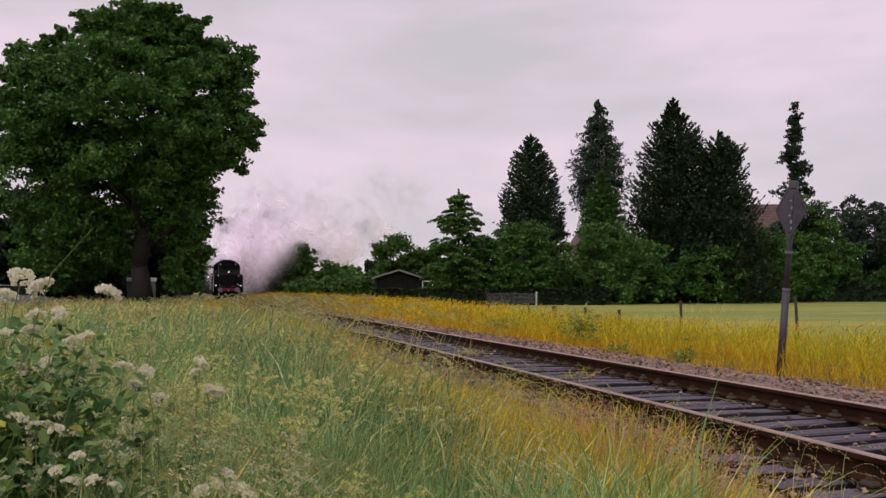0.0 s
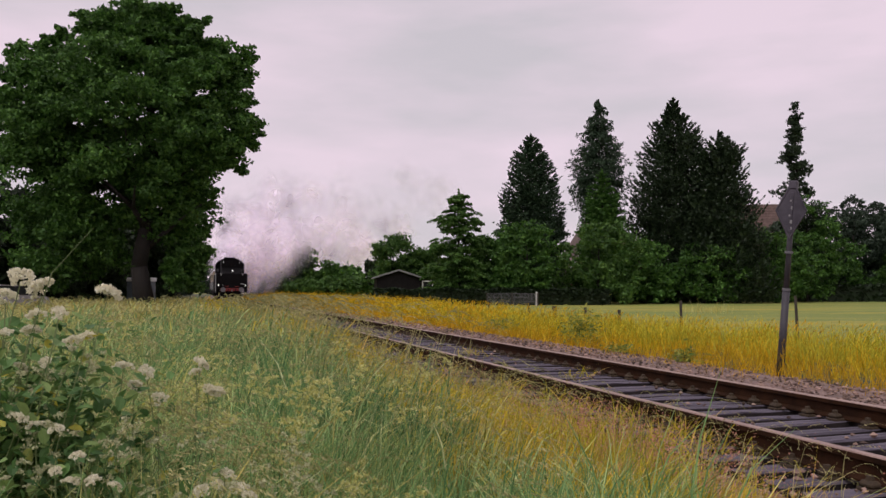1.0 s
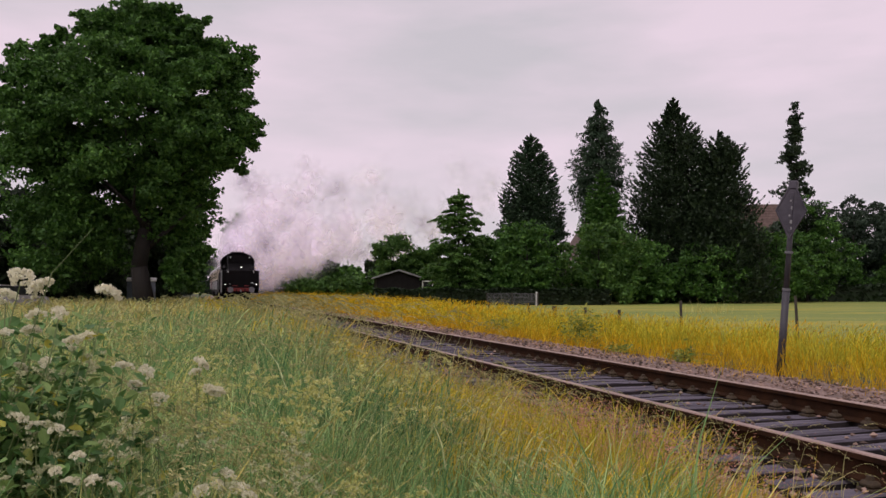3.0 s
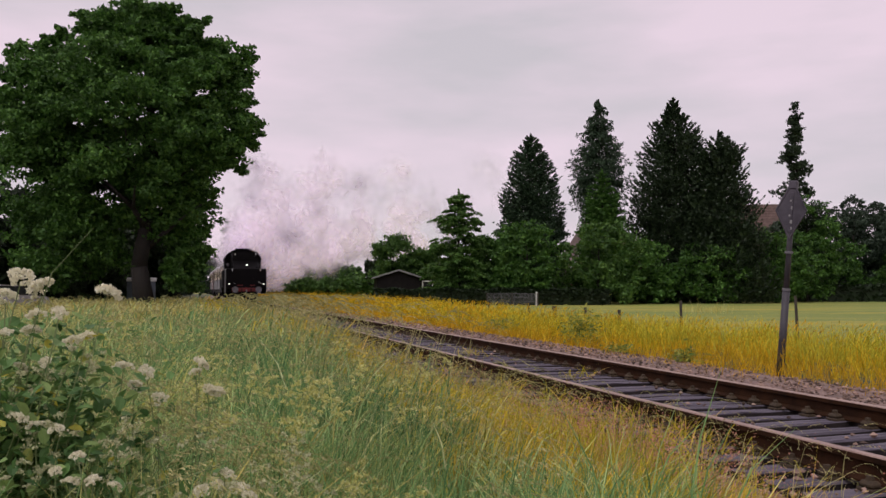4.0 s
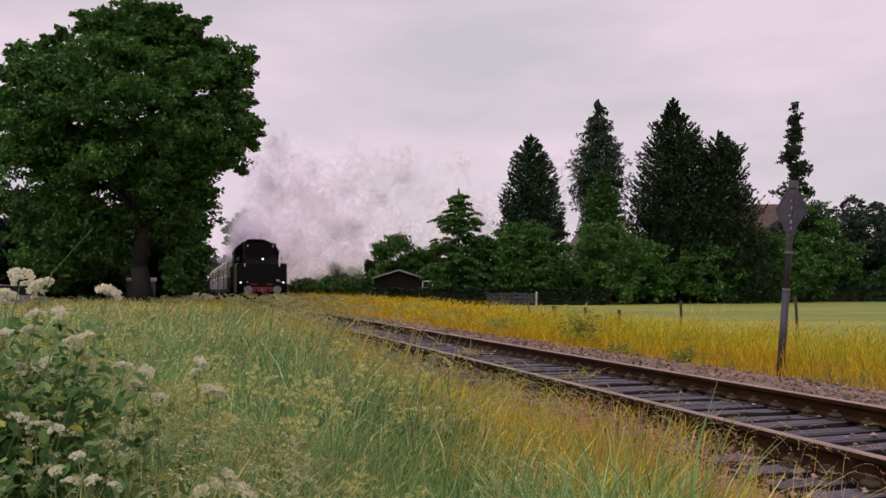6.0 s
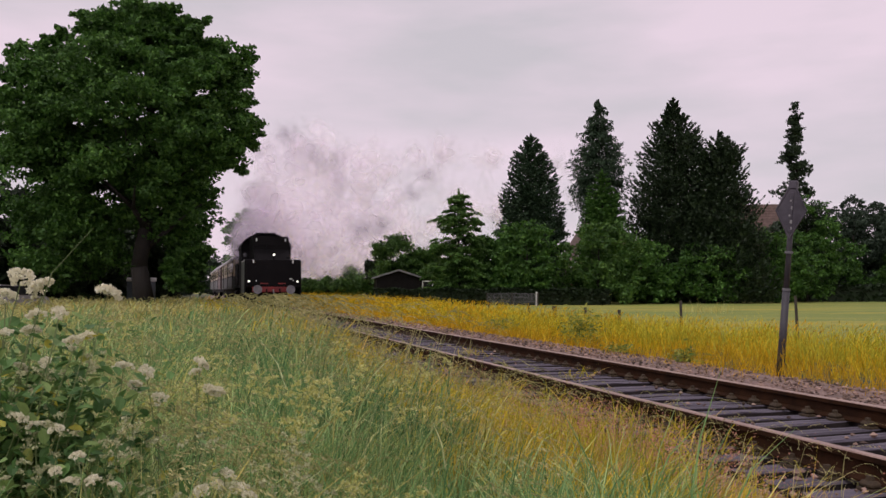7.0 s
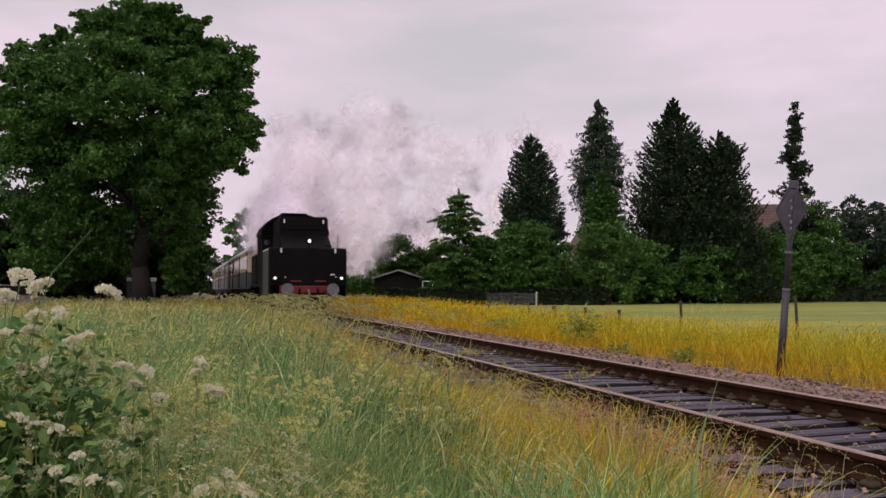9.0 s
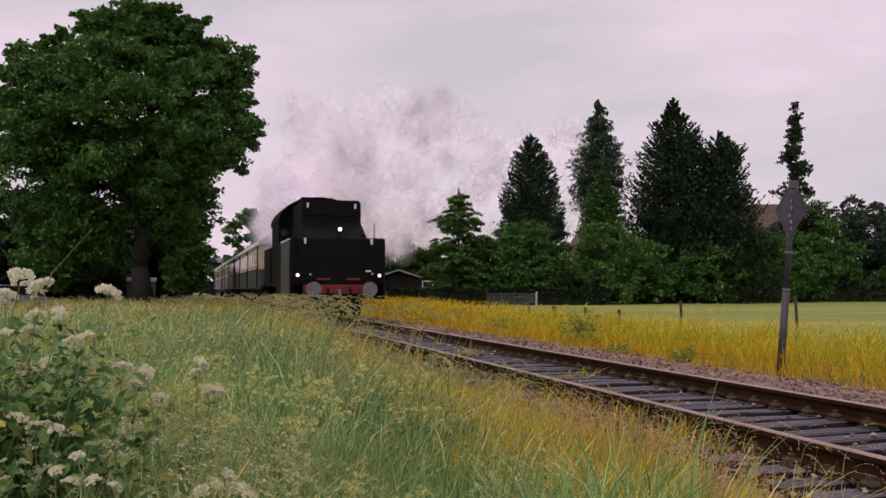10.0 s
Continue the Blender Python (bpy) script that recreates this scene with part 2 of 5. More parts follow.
M_TYRE = surface("black_rubber", ((0.3, (0.015, 0.015, 0.015)), (0.7, (0.03, 0.03, 0.03))), 3.0, 0.8)
M_BIN = surface("blue_grey_steel_box", ((0.3, (0.05, 0.07, 0.09)), (0.7, (0.09, 0.11, 0.14))), 1.5, 0.6, fine=20.0)
M_STEAM = vapour("drifting_steam", 0.55, (0.575, 0.544, 0.580))
M_THIN = vapour("thinning_old_steam", 0.14, (0.480, 0.470, 0.510))
M_SMOKE = vapour("grey_smoke", 0.50, (0.390, 0.368, 0.405))


# ---------- mesh helpers ----------
def mesh_from(name, verts, faces, smooth=False):
    """A mesh from arrays of points and of equally long faces."""
    verts, faces = np.asarray(verts, np.float32), np.asarray(faces, np.int32)
    me = bpy.data.meshes.new(name)
    k = faces.shape[1]
    me.vertices.add(len(verts))
    me.vertices.foreach_set("co", verts.ravel())
    me.loops.add(faces.size)
    me.loops.foreach_set("vertex_index", faces.ravel())
    me.polygons.add(len(faces))
    me.polygons.foreach_set("loop_start", np.arange(0, faces.size, k, dtype=np.int32))
    me.polygons.foreach_set("use_smooth", np.full(len(faces), smooth))
    me.update(calc_edges=True)
    return me


def part(name, bm, material, parent=None, label="", smooth=False):
    """Links a bmesh, or a ready mesh, as one object under its parent."""
    if isinstance(bm, bmesh.types.BMesh):
        me = bpy.data.meshes.new(name)
        bmesh.ops.recalc_face_normals(bm, faces=bm.faces[:])
        for f in bm.faces:
            f.smooth = smooth
        bm.to_mesh(me)
        bm.free()
    else:
        me = bm
    if material and not me.materials:
        me.materials.append(material)
    ob = new(name, me)
    if parent:
        ob.parent = parent
    if label:
        ob["label"] = label
    return ob


def bm_box(x0, x1, y0, y1, z0, z1, bevel=0.0, bm=None, seg=1):
    bm = bm or bmesh.new()
    r = bmesh.ops.create_cube(bm, size=1, matrix=Matrix.LocRotScale(((x0 + x1) / 2, (y0 + y1) / 2, (z0 + z1) / 2), None, (x1 - x0, y1 - y0, z1 - z0)))
    if bevel:
        es = list({e for v in r["verts"] for e in v.link_edges})
        bmesh.ops.bevel(bm, geom=es, offset=bevel, segments=seg, affect="EDGES", profile=0.6)
    return bm


def bm_rod(p, q, r0, r1=None, n=10, bm=None):
    bm = bm or bmesh.new()
    p, q = Vector(p), Vector(q)
    m = Matrix.Translation((p + q) / 2) @ (q - p).to_track_quat("Z", "Y").to_matrix().to_4x4()
    bmesh.ops.create_cone(bm, cap_ends=True, segments=n, radius1=r0, radius2=r0 if r1 is None else r1, depth=(q - p).length, matrix=m)
    return bm


def bm_prism(profile, y0, y1, bm=None):
    """A closed profile of (x, z) drawn out along y."""
    bm = bm or bmesh.new()
    a = [bm.verts.new((x, y0, z)) for x, z in profile]
    b = [bm.verts.new((x, y1, z)) for x, z in profile]
    bm.faces.new(a)
    bm.faces.new(b[::-1])
    for i in range(len(a)):
        j = (i + 1) % len(a)
        bm.faces.new((a[i], b[i], b[j], a[j]))
    return bm


# ---------- the line of the railway ----------
PHI = radians(17.05)
ALONG, ACROSS = Vector((-math.sin(PHI), math.cos(PHI), 0)), Vector((math.cos(PHI), math.sin(PHI), 0))
OFFSET, RAIL_Z, BEND_AT, BEND = 4.44, 0.30, 87.5, 0.0004


def line(s, u=0.0, z=0.0):
    """The place s metres along the track and u metres to its right; past a point it bends gently."""
    u = u + OFFSET + BEND * max(0.0, s - BEND_AT) ** 2
    return Vector((ALONG.x * s + ACROSS.x * u, ALONG.y * s + ACROSS.y * u, z))


def track_coords(x, y):
    return x * ALONG.x + y * ALONG.y, x * ACROSS.x + y * ACROSS.y - OFFSET


def along_track(profile, s_list, closed=True):
    """A profile of (u, z) drawn along the line."""
    n = len(profile)
    vs = [tuple(line(s, u, z)) for s in s_list for u, z in profile]
    fs = []
    for i in range(len(s_list) - 1):
        for j in range(n if closed else n - 1):
            k = (j + 1) % n
            fs.append((i * n + j, i * n + k, (i + 1) * n + k, (i + 1) * n + j))
    return mesh_from("strip", vs, fs)


S_LIST = [-6, 0, 4, 8, 12, 16, 20, 25, 30, 40, 50, 60, 70, 80, 87.5, 95, 105, 115, 130, 150, 170, 200, 240]


# ---------- ground ----------
def make_ground():
    rng = np.random.default_rng(3)
    ys = np.concatenate((np.arange(-12, 20, 1.0), np.arange(20, 80, 3.0), np.arange(80, 200, 12.0), [200, 260, 400, 700, 1200, 2000]))
    xs = np.concatenate(([-2000, -1000, -500, -250, -150], np.arange(-100, -24, 8.0), np.arange(-24, 24, 1.0), np.arange(24, 100, 8.0), [150, 250, 500, 1000, 2000]))
    X, Y = np.meshgrid(xs, ys)
    Z = rng.normal(0, 0.025, X.shape) * (np.hypot(X, Y) < 60)
    s, u = track_coords(X, Y)
    Z = np.where(np.abs(u) < 3.4, -0.08, Z)
    v = np.stack((X, Y, Z), -1).reshape(-1, 3)
    w = len(xs)
    i = np.arange(len(ys) - 1)[:, None] * w + np.arange(w - 1)[None]
    f = np.stack((i, i + 1, i + w + 1, i + w), -1).reshape(-1, 4)
    me = mesh_from("ground", v, f, True)
    me.materials.append(M_SOIL)
    me.materials.append(M_FIELD)
    c = v[f].mean(1)
    s, u = track_coords(c[:, 0], c[:, 1])
    me.polygons.foreach_set("material_index", (u > 6.5).astype(np.int32))
    tagged(new("ground", me), "grassy meadow ground with a pale green pasture beyond the line", "ground", kind="structure")
    bed = part("pavement", along_track([(-2.6, -0.12), (-1.55, 0.085), (-1.30, 0.085), (-1.18, 0.035), (1.18, 0.035), (1.32, 0.10), (2.9, 0.095), (3.7, -0.12)], S_LIST, False), M_BALLAST)
    bed.name = "ballast_bed"
    tagged(bed, "low bed of brown-grey crushed stone ballast", "track bed", kind="structure")


make_ground()


def make_stones(n=36000):
    rng = np.random.default_rng(5)
    s = 2.0 + 58 * rng.random(n) ** 1.9
    u = rng.uniform(-2.1, 3.2, n)
    size = rng.uniform(0.009, 0.024, n) * (1 + s / 30)
    base = np.array([(1, 0, 0), (-1, 0, 0), (0, 1, 0), (0, -1, 0), (0, 0, 1), (0, 0, -1)], float)
    tri = np.array([(0, 2, 4), (2, 1, 4), (1, 3, 4), (3, 0, 4), (2, 0, 5), (1, 2, 5), (3, 1, 5), (0, 3, 5)])
    v = base[None] * size[:, None, None] * rng.uniform(0.55, 1.25, (n, 6, 1)) * np.array((1.25, 1.0, 0.72))
    a = rng.uniform(0, 6.28, n)
    x, y = v[..., 0].copy(), v[..., 1].copy()
    v[..., 0], v[..., 1] = x * np.cos(a)[:, None] - y * np.sin(a)[:, None], x * np.sin(a)[:, None] + y * np.cos(a)[:, None]
    gap = np.abs(((s - 1.0) / 0.3394 + 0.5) % 1.0 - 0.5) > 0.27
    keep = gap | (np.abs(u) > 1.34) | (rng.random(n) < np.where(np.abs(u) > 0.95, 0.45, 0.08))
    edge = np.where(u < -1.55, (u + 1.55) * 0.19, np.where(u > 2.9, (2.9 - u) * 0.25, 0)) + np.where(np.abs(u) < 1.25, np.where(gap, -0.012, 0.072), 0.02)
    v, s, u, edge = v[keep], s[keep], u[keep], edge[keep]
    n = len(s)
    cx = ALONG.x * s + ACROSS.x * (u + OFFSET)
    cy = ALONG.y * s + ACROSS.y * (u + OFFSET)
    v += np.stack((cx, cy, 0.074 + edge + rng.uniform(-0.010, 0.030, n)), -1)[:, None]
    f = (tri[None] + 6 * np.arange(n)[:, None, None]).reshape(-1, 3)
    tagged(part("ballast_stones", mesh_from("ballast_stones", v.reshape(-1, 3), f), M_STONE), "loose brown-grey crushed ballast stones", "ballast", kind="stuff")


make_stones()


def make_track():
    track = tagged(new("railway_track"), "rusty single railway track on weathered wooden sleepers", "railway track", kind="structure")
    foot, web, head, h = 0.062, 0.011, 0.036, 0.150
    z0 = RAIL_Z - h
    prof = [(-foot, z0), (foot, z0), (foot, z0 + 0.012), (web, z0 + 0.03), (web, RAIL_Z - 0.045), (head, RAIL_Z - 0.036), (head, RAIL_Z - 0.006),
            (head - 0.008, RAIL_Z), (-head + 0.008, RAIL_Z), (-head, RAIL_Z - 0.006), (-head, RAIL_Z - 0.036), (-web, RAIL_Z - 0.045), (-web, z0 + 0.03), (-foot, z0 + 0.012)]
    for side in (-0.782, 0.782):
        me = along_track([(u + side, z) for u, z in prof], S_LIST)
        me.materials.append(M_RAIL)
        me.materials.append(M_RAILTOP)
        me.polygons.foreach_set("material_index", np.tile([0, 0, 0, 0, 0, 0, 1, 1, 1, 0, 0, 0, 0, 0], len(S_LIST) - 1).astype(np.int32))
        part("rail", me, None, track, "brown rusty rail with a worn bright head")
    sleepers = []
    for variant in range(4):
        g = random.Random(40 + variant)
        rows = [-0.080, -0.074, -0.045, -0.012, -0.004, 0.030, 0.074, 0.080]
        lift = [-0.012, 0.0, -0.003, 0.0, -0.014, -0.002, 0.0, -0.012]
        bm = bmesh.new()
        cols = [-1.28 + 2.56 * i / 10 for i in range(11)]
        grid = [[bm.verts.new((cx + g.uniform(-0.02, 0.02), ry + g.uniform(-0.005, 0.005), z0 - 0.004 + lz + g.uniform(-0.007, 0.004))) for ry, lz in zip(rows, lift)] for cx in cols]
        for i in range(10):
            for j in range(7):
                bm.faces.new((grid[i][j], grid[i + 1][j], grid[i + 1][j + 1], grid[i][j + 1]))
        ring = [grid[i][0] for i in range(11)] + [grid[10][j] for j in range(1, 8)] + [grid[i][7] for i in range(9, -1, -1)] + [grid[0][j] for j in range(6, 0, -1)]
        foot_ring = [bm.verts.new((v.co.x, v.co.y, 0.02)) for v in ring]
        for i in range(len(ring)):
            k = (i + 1) % len(ring)
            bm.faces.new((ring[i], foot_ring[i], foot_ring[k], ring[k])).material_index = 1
        bmesh.ops.recalc_face_normals(bm, faces=bm.faces[:])
        me = bpy.data.meshes.new("sleeper")
        bm.to_mesh(me)
        bm.free()
        me.materials.append(M_SLEEPER)
        me.materials.append(M_TAR_SHADE)
        sleepers.append(me)
    bm = bm_box(-0.15, 0.15, -0.06, 0.06, z0 - 0.012, z0 + 0.012, 0.006)
    for x in (-0.105, 0.105):
        bm_box(x - 0.04, x + 0.04, -0.05, 0.05, z0 + 0.008, z0 + 0.05, 0.016, bm)
        bm_rod((x, 0, z0 + 0.04), (x, 0, z0 + 0.075), 0.026, 0.02, 6, bm)
    chair_me = bpy.data.meshes.new("rail_chair")
    bm.to_mesh(chair_me)
    bm.free()
    chair_me.materials.append(M_CHAIR)
    rng = random.Random(4)
    pitch, first = 0.3394, 1.0 - 20 * 0.3394
    for i in range(220):
        s = first + i * pitch
        p = line(s, rng.uniform(-0.03, 0.03), rng.uniform(-0.022, 0.0))
        sl = new("sleeper", sleepers[rng.randrange(4)])
        sl.parent = track
        sl.matrix_basis = Matrix.Translation(p) @ Euler((0, rng.uniform(-0.004, 0.004), PHI + rng.uniform(-0.012, 0.012))).to_matrix().to_4x4()
        if s < 34:
            for side in (-0.782, 0.782):
                c = new("rail_chair", chair_me)
                c.parent = sl
                c.matrix_basis = Matrix.Translation((side, rng.uniform(-0.02, 0.02), 0))


make_track()


# ---------- foliage ----------
def leaf_mesh(name, centres, size, rng, droop=0.0, flat=0.5, aspect=1.6, way=None):
    """One bent diamond leaf, two triangles a half, at each centre."""
    n = len(centres)
    size = np.broadcast_to(size, n)[:, None] * rng.uniform(0.6, 1.3, (n, 1))
    d = rng.normal(0, 1, (n, 3))
    d[:, 2] = d[:, 2] * flat - droop
    d = d if way is None else way + 0.16 * d
    d /= np.linalg.norm(d, axis=1, keepdims=True)
    r = rng.normal(0, 1, (n, 3))
    r[:, 2] *= flat
    r -= d * (r * d).sum(1, keepdims=True)
    r /= np.linalg.norm(r, axis=1, keepdims=True)
    up = np.cross(d, r)
    a, b = d * size * 0.5 * aspect, r * size * 0.5
    fold = up * size * 0.12
    v = np.stack((centres - a, centres + b - a * 0.1 + fold, centres + a, centres - b + a * 0.1 + fold), 1).reshape(-1, 3)
    f = np.arange(4 * n).reshape(-1, 4)
    return mesh_from(name, v, f)


def broad_leaves(name, centres, size, rng, flat=0.6, aspect=1.3):
    """Pointed oval leaves, folded along the midrib."""
    n = len(centres)
    size = np.broadcast_to(size, n)[:, None] * rng.uniform(0.55, 1.25, (n, 1))
    d = rng.normal(0, 1, (n, 3))
    d[:, 2] = d[:, 2] * flat - 0.3
    d /= np.linalg.norm(d, axis=1, keepdims=True)
    r = np.cross(d, np.array((0, 0, 1.0)) + rng.normal(0, 0.35, (n, 3)))
    r /= np.linalg.norm(r, axis=1, keepdims=True)
    up = np.cross(r, d) * size * 0.14
    a, b = d * size * 0.5 * aspect, r * size * 0.5
    c = centres
    v = np.stack((c - a, c - a * 0.45 + b * 0.85 + up, c + a * 0.35 + b * 0.75 + up, c + a, c + a * 0.35 - b * 0.75 + up, c - a * 0.45 - b * 0.85 + up), 1).reshape(-1, 3)
    k = 6 * np.arange(n)[:, None]
    f = np.concatenate((k + np.array([0, 1, 2, 3]), k + np.array([0, 3, 4, 5])), 1).reshape(-1, 4)
    return mesh_from(name, v, f)


def limbs(rng, base, top, r0, n, reach, z_lo, z_hi, bm=None):
    """A tapered trunk with n limbs that fork once."""
    bm = bm or bmesh.new()
    base, top = Vector(base), Vector(top)
    steps = 6
    pts = [base.lerp(top, i / steps) + Vector((rng.normal(0, r0 * 0.35), rng.normal(0, r0 * 0.35), 0)) * (i > 0) for i in range(steps + 1)]
    for i in range(steps):
        bm_rod(pts[i], pts[i + 1], r0 * (1 - i / steps) ** 0.8 + 0.02 + (0.25 * r0 if i == 0 else 0), r0 * (1 - (i + 1) / steps) ** 0.8 + 0.02, 9, bm)
    for i in range(n):
        k = (i + 0.5) / n
        z = z_lo + (z_hi - z_lo) * k
        f = min(0.98, max(0, (z - base.z) / (top.z - base.z)))
        a = i * 2.4 + rng.uniform(-0.4, 0.4)
        p = base.lerp(top, f)
        out = reach * (1 - 0.55 * k) * rng.uniform(0.6, 1.0)
        q = p + Vector((math.cos(a) * out * 0.55, math.sin(a) * out * 0.55, out * rng.uniform(0.25, 0.55)))
        r = r0 * 0.42 * (1 - 0.6 * k)
        bm_rod(p, q, r, r * 0.65, 6, bm)
        for b in (-0.5, 0.5):
            e = q + Vector((math.cos(a + b) * out * 0.5, math.sin(a + b) * out * 0.5, out * rng.uniform(0.1, 0.5)))
            bm_rod(q, e, r * 0.6, r * 0.15, 5, bm)
    return bm


def crown_points(rng, clumps, per, squash=0.7, twigs=9):
    """Leaves round the centres of clumps: rows of x, y, z, radius; each clump is a handful of flat twig clusters."""
    c = np.repeat(clumps, twigs, 0)
    d = np.clip(rng.normal(0, 0.52, (len(c), 3)), -1.0, 1.0)
    d[:, 2] *= squash
    tw = np.concatenate((c[:, :3] + d * c[:, 3:4], c[:, 3:4] * rng.uniform(0.32, 0.60, (len(c), 1))), 1)
    c = np.repeat(tw, max(1, per // twigs), 0)
    d = np.clip(rng.normal(0, 0.55, (len(c), 3)), -1.2, 1.2) * np.array((1, 1, 0.55))
    return c[:, :3] + d * c[:, 3:4]


def lobes(rng, n, centre, radii, r_lo, r_hi, shell=0.45, low=-1.0):
    """Centres of clumps in an ellipsoid, more of them towards its skin."""
    d = rng.normal(0, 1, (n, 3))
    d /= np.linalg.norm(d, axis=1, keepdims=True)
    d *= (shell + (1 - shell) * rng.random((n, 1)) ** 0.5)
    d = d[d[:, 2] > low]
    return np.concatenate((np.array(centre) + d * np.array(radii), rng.uniform(r_lo, r_hi, (len(d), 1))), 1)


def broadleaf(name, label, seed, x, y, parts_, leaf, per, material, trunk, category="tree"):
    """A tree or shrub whose crown is made of several masses: (n, dx, dy, z, rx, ry, rz, clump radius)."""
    rng = np.random.default_rng(seed)
    tree = tagged(new(name), label, category)
    tree.location = (x, y, 0)
    groups = [lobes(rng, n, (dx, dy, z), (rx, ry, rz), cr * 0.6, cr * 1.15) for n, dx, dy, z, rx, ry, rz, cr in parts_]
    cl = np.concatenate(groups)
    cl[:, 2] = np.maximum(cl[:, 2], cl[:, 3] * 0.6)
    pts = crown_points(rng, cl, per)
    pts = pts[pts[:, 2] > 0.1]
    part("crown", leaf_mesh("crown", pts, leaf, rng, flat=1.0), material, tree)
    r, ht, n, reach, lo = trunk
    part("trunk", limbs(rng, (0, 0, -0.1), (0.2, 0, ht), r, n, reach, lo, ht * 0.92), M_BARK, tree, smooth=True)
    return tree


def conifer(name, label, seed, x, y, outline, n_branch, per, leaf, material, rise, tip=0.0, ragged=0.25, trunk=0.3, shoots=0.06, hang=0.0):
    """A conifer: sprays on branches round a straight trunk. outline: (height, half width) from the ground up; rise: slope of a branch."""
    rng = np.random.default_rng(seed)
    tree = tagged(new(name), label, "conifer")
    tree.location = (x, y, 0)
    oz, ow = np.array(outline).T
    height = oz[-1]
    zz = np.linspace(0.3, height - 0.15, 400)
    weight = np.interp(zz, oz, ow) + 0.35
    z = rng.choice(zz, n_branch, p=weight / weight.sum()) + rng.uniform(-0.05, 0.05, n_branch)
    a = rng.uniform(0, 6.283, n_branch)
    r = np.interp(z, oz, ow) * (1 - ragged * rng.random(n_branch) ** 1.5) * (1 + 0.10 * np.sin(a * 3 + z * 1.7)) + 0.08
    far = rng.random(n_branch) < shoots
    r = np.where(far, r * 1.13 + 0.15, r)
    t = 0.12 + 0.88 * rng.random((n_branch, per)) ** 0.7
    rr = r[:, None] * t
    w = (0.035 + 0.13 * r[:, None] * np.sin(np.clip(t, 0, 1) * 2.9)) * np.where(far, 0.5, 1.0)[:, None]
    off = rng.normal(0, 1, t.shape) * w
    ca, sa = np.cos(a)[:, None], np.sin(a)[:, None]
    px, py = ca * rr - sa * off, sa * rr + ca * off
    pz = z[:, None] + rise * r[:, None] * (t - 1) + tip * r[:, None] * np.clip(t - 0.55, 0, 1) ** 2 - hang * np.abs(rng.normal(0, 1, t.shape)) * (0.10 + w) + rng.normal(0, 0.03, t.shape)
    pts = np.stack((px, py, pz), -1).reshape(-1, 3)
    turn = np.sign(off) * 0.6
    dz = rise + 1.6 * tip * np.clip(t - 0.55, 0, 1) - hang * 0.9
    way = np.stack((ca - sa * turn, sa + ca * turn, dz + 0 * t), -1).reshape(-1, 3) + rng.normal(0, 0.75, (pts.shape[0], 3))
    q = rng.random(160)
    top = np.stack((rng.normal(0, 0.16, 160) * q, rng.normal(0, 0.16, 160) * q, height - 1.5 * q), -1)
    pts, way = np.concatenate((pts, top)), np.concatenate((way, np.stack((rng.normal(0, 0.4, 160), rng.normal(0, 0.4, 160), np.ones(160)), -1)))
    ok = pts[:, 2] > 0.15
    part("crown", leaf_mesh("crown", pts[ok], leaf, rng, aspect=2.0, way=way[ok]), material, tree)
    bm = bm_rod((0, 0, -0.1), (0, 0, height * 0.96), trunk, 0.03, 9)
    for i in range(0, n_branch, 9):
        c, d = math.cos(a[i]), math.sin(a[i])
        bm_rod((0, 0, z[i] - rise * r[i]), (c * r[i] * 0.8, d * r[i] * 0.8, z[i] - rise * r[i] * 0.2), 0.05, 0.015, 4, bm)
    part("trunk", bm, M_BARK, tree, smooth=True)
    return tree


def hedge(label, seed, x0, x1, y, depth, h, n, leaf, material):
    rng = np.random.default_rng(seed)
    ob = tagged(new("hedge"), label, "hedge")
    ob.location = ((x0 + x1) / 2, y, 0)
    w = (x1 - x0) / 2
    p = np.stack((rng.uniform(-w, w, n), rng.uniform(-depth / 2, depth / 2, n), h * rng.random(n) ** 0.7), -1)
    p[:, 2] += 0.06 * np.sin(p[:, 0] * 1.3) + 0.05 * np.sin(p[:, 0] * 3.1)
    part("foliage", leaf_mesh("foliage", np.maximum(p, [-1e9, -1e9, 0.05]), leaf, rng), material, ob)
    part("core", bm_box(-w + 0.1, w - 0.1, -depth * 0.36, depth * 0.36, -0.05, h * 0.86, 0.08), M_HEDGE, ob)
    return ob


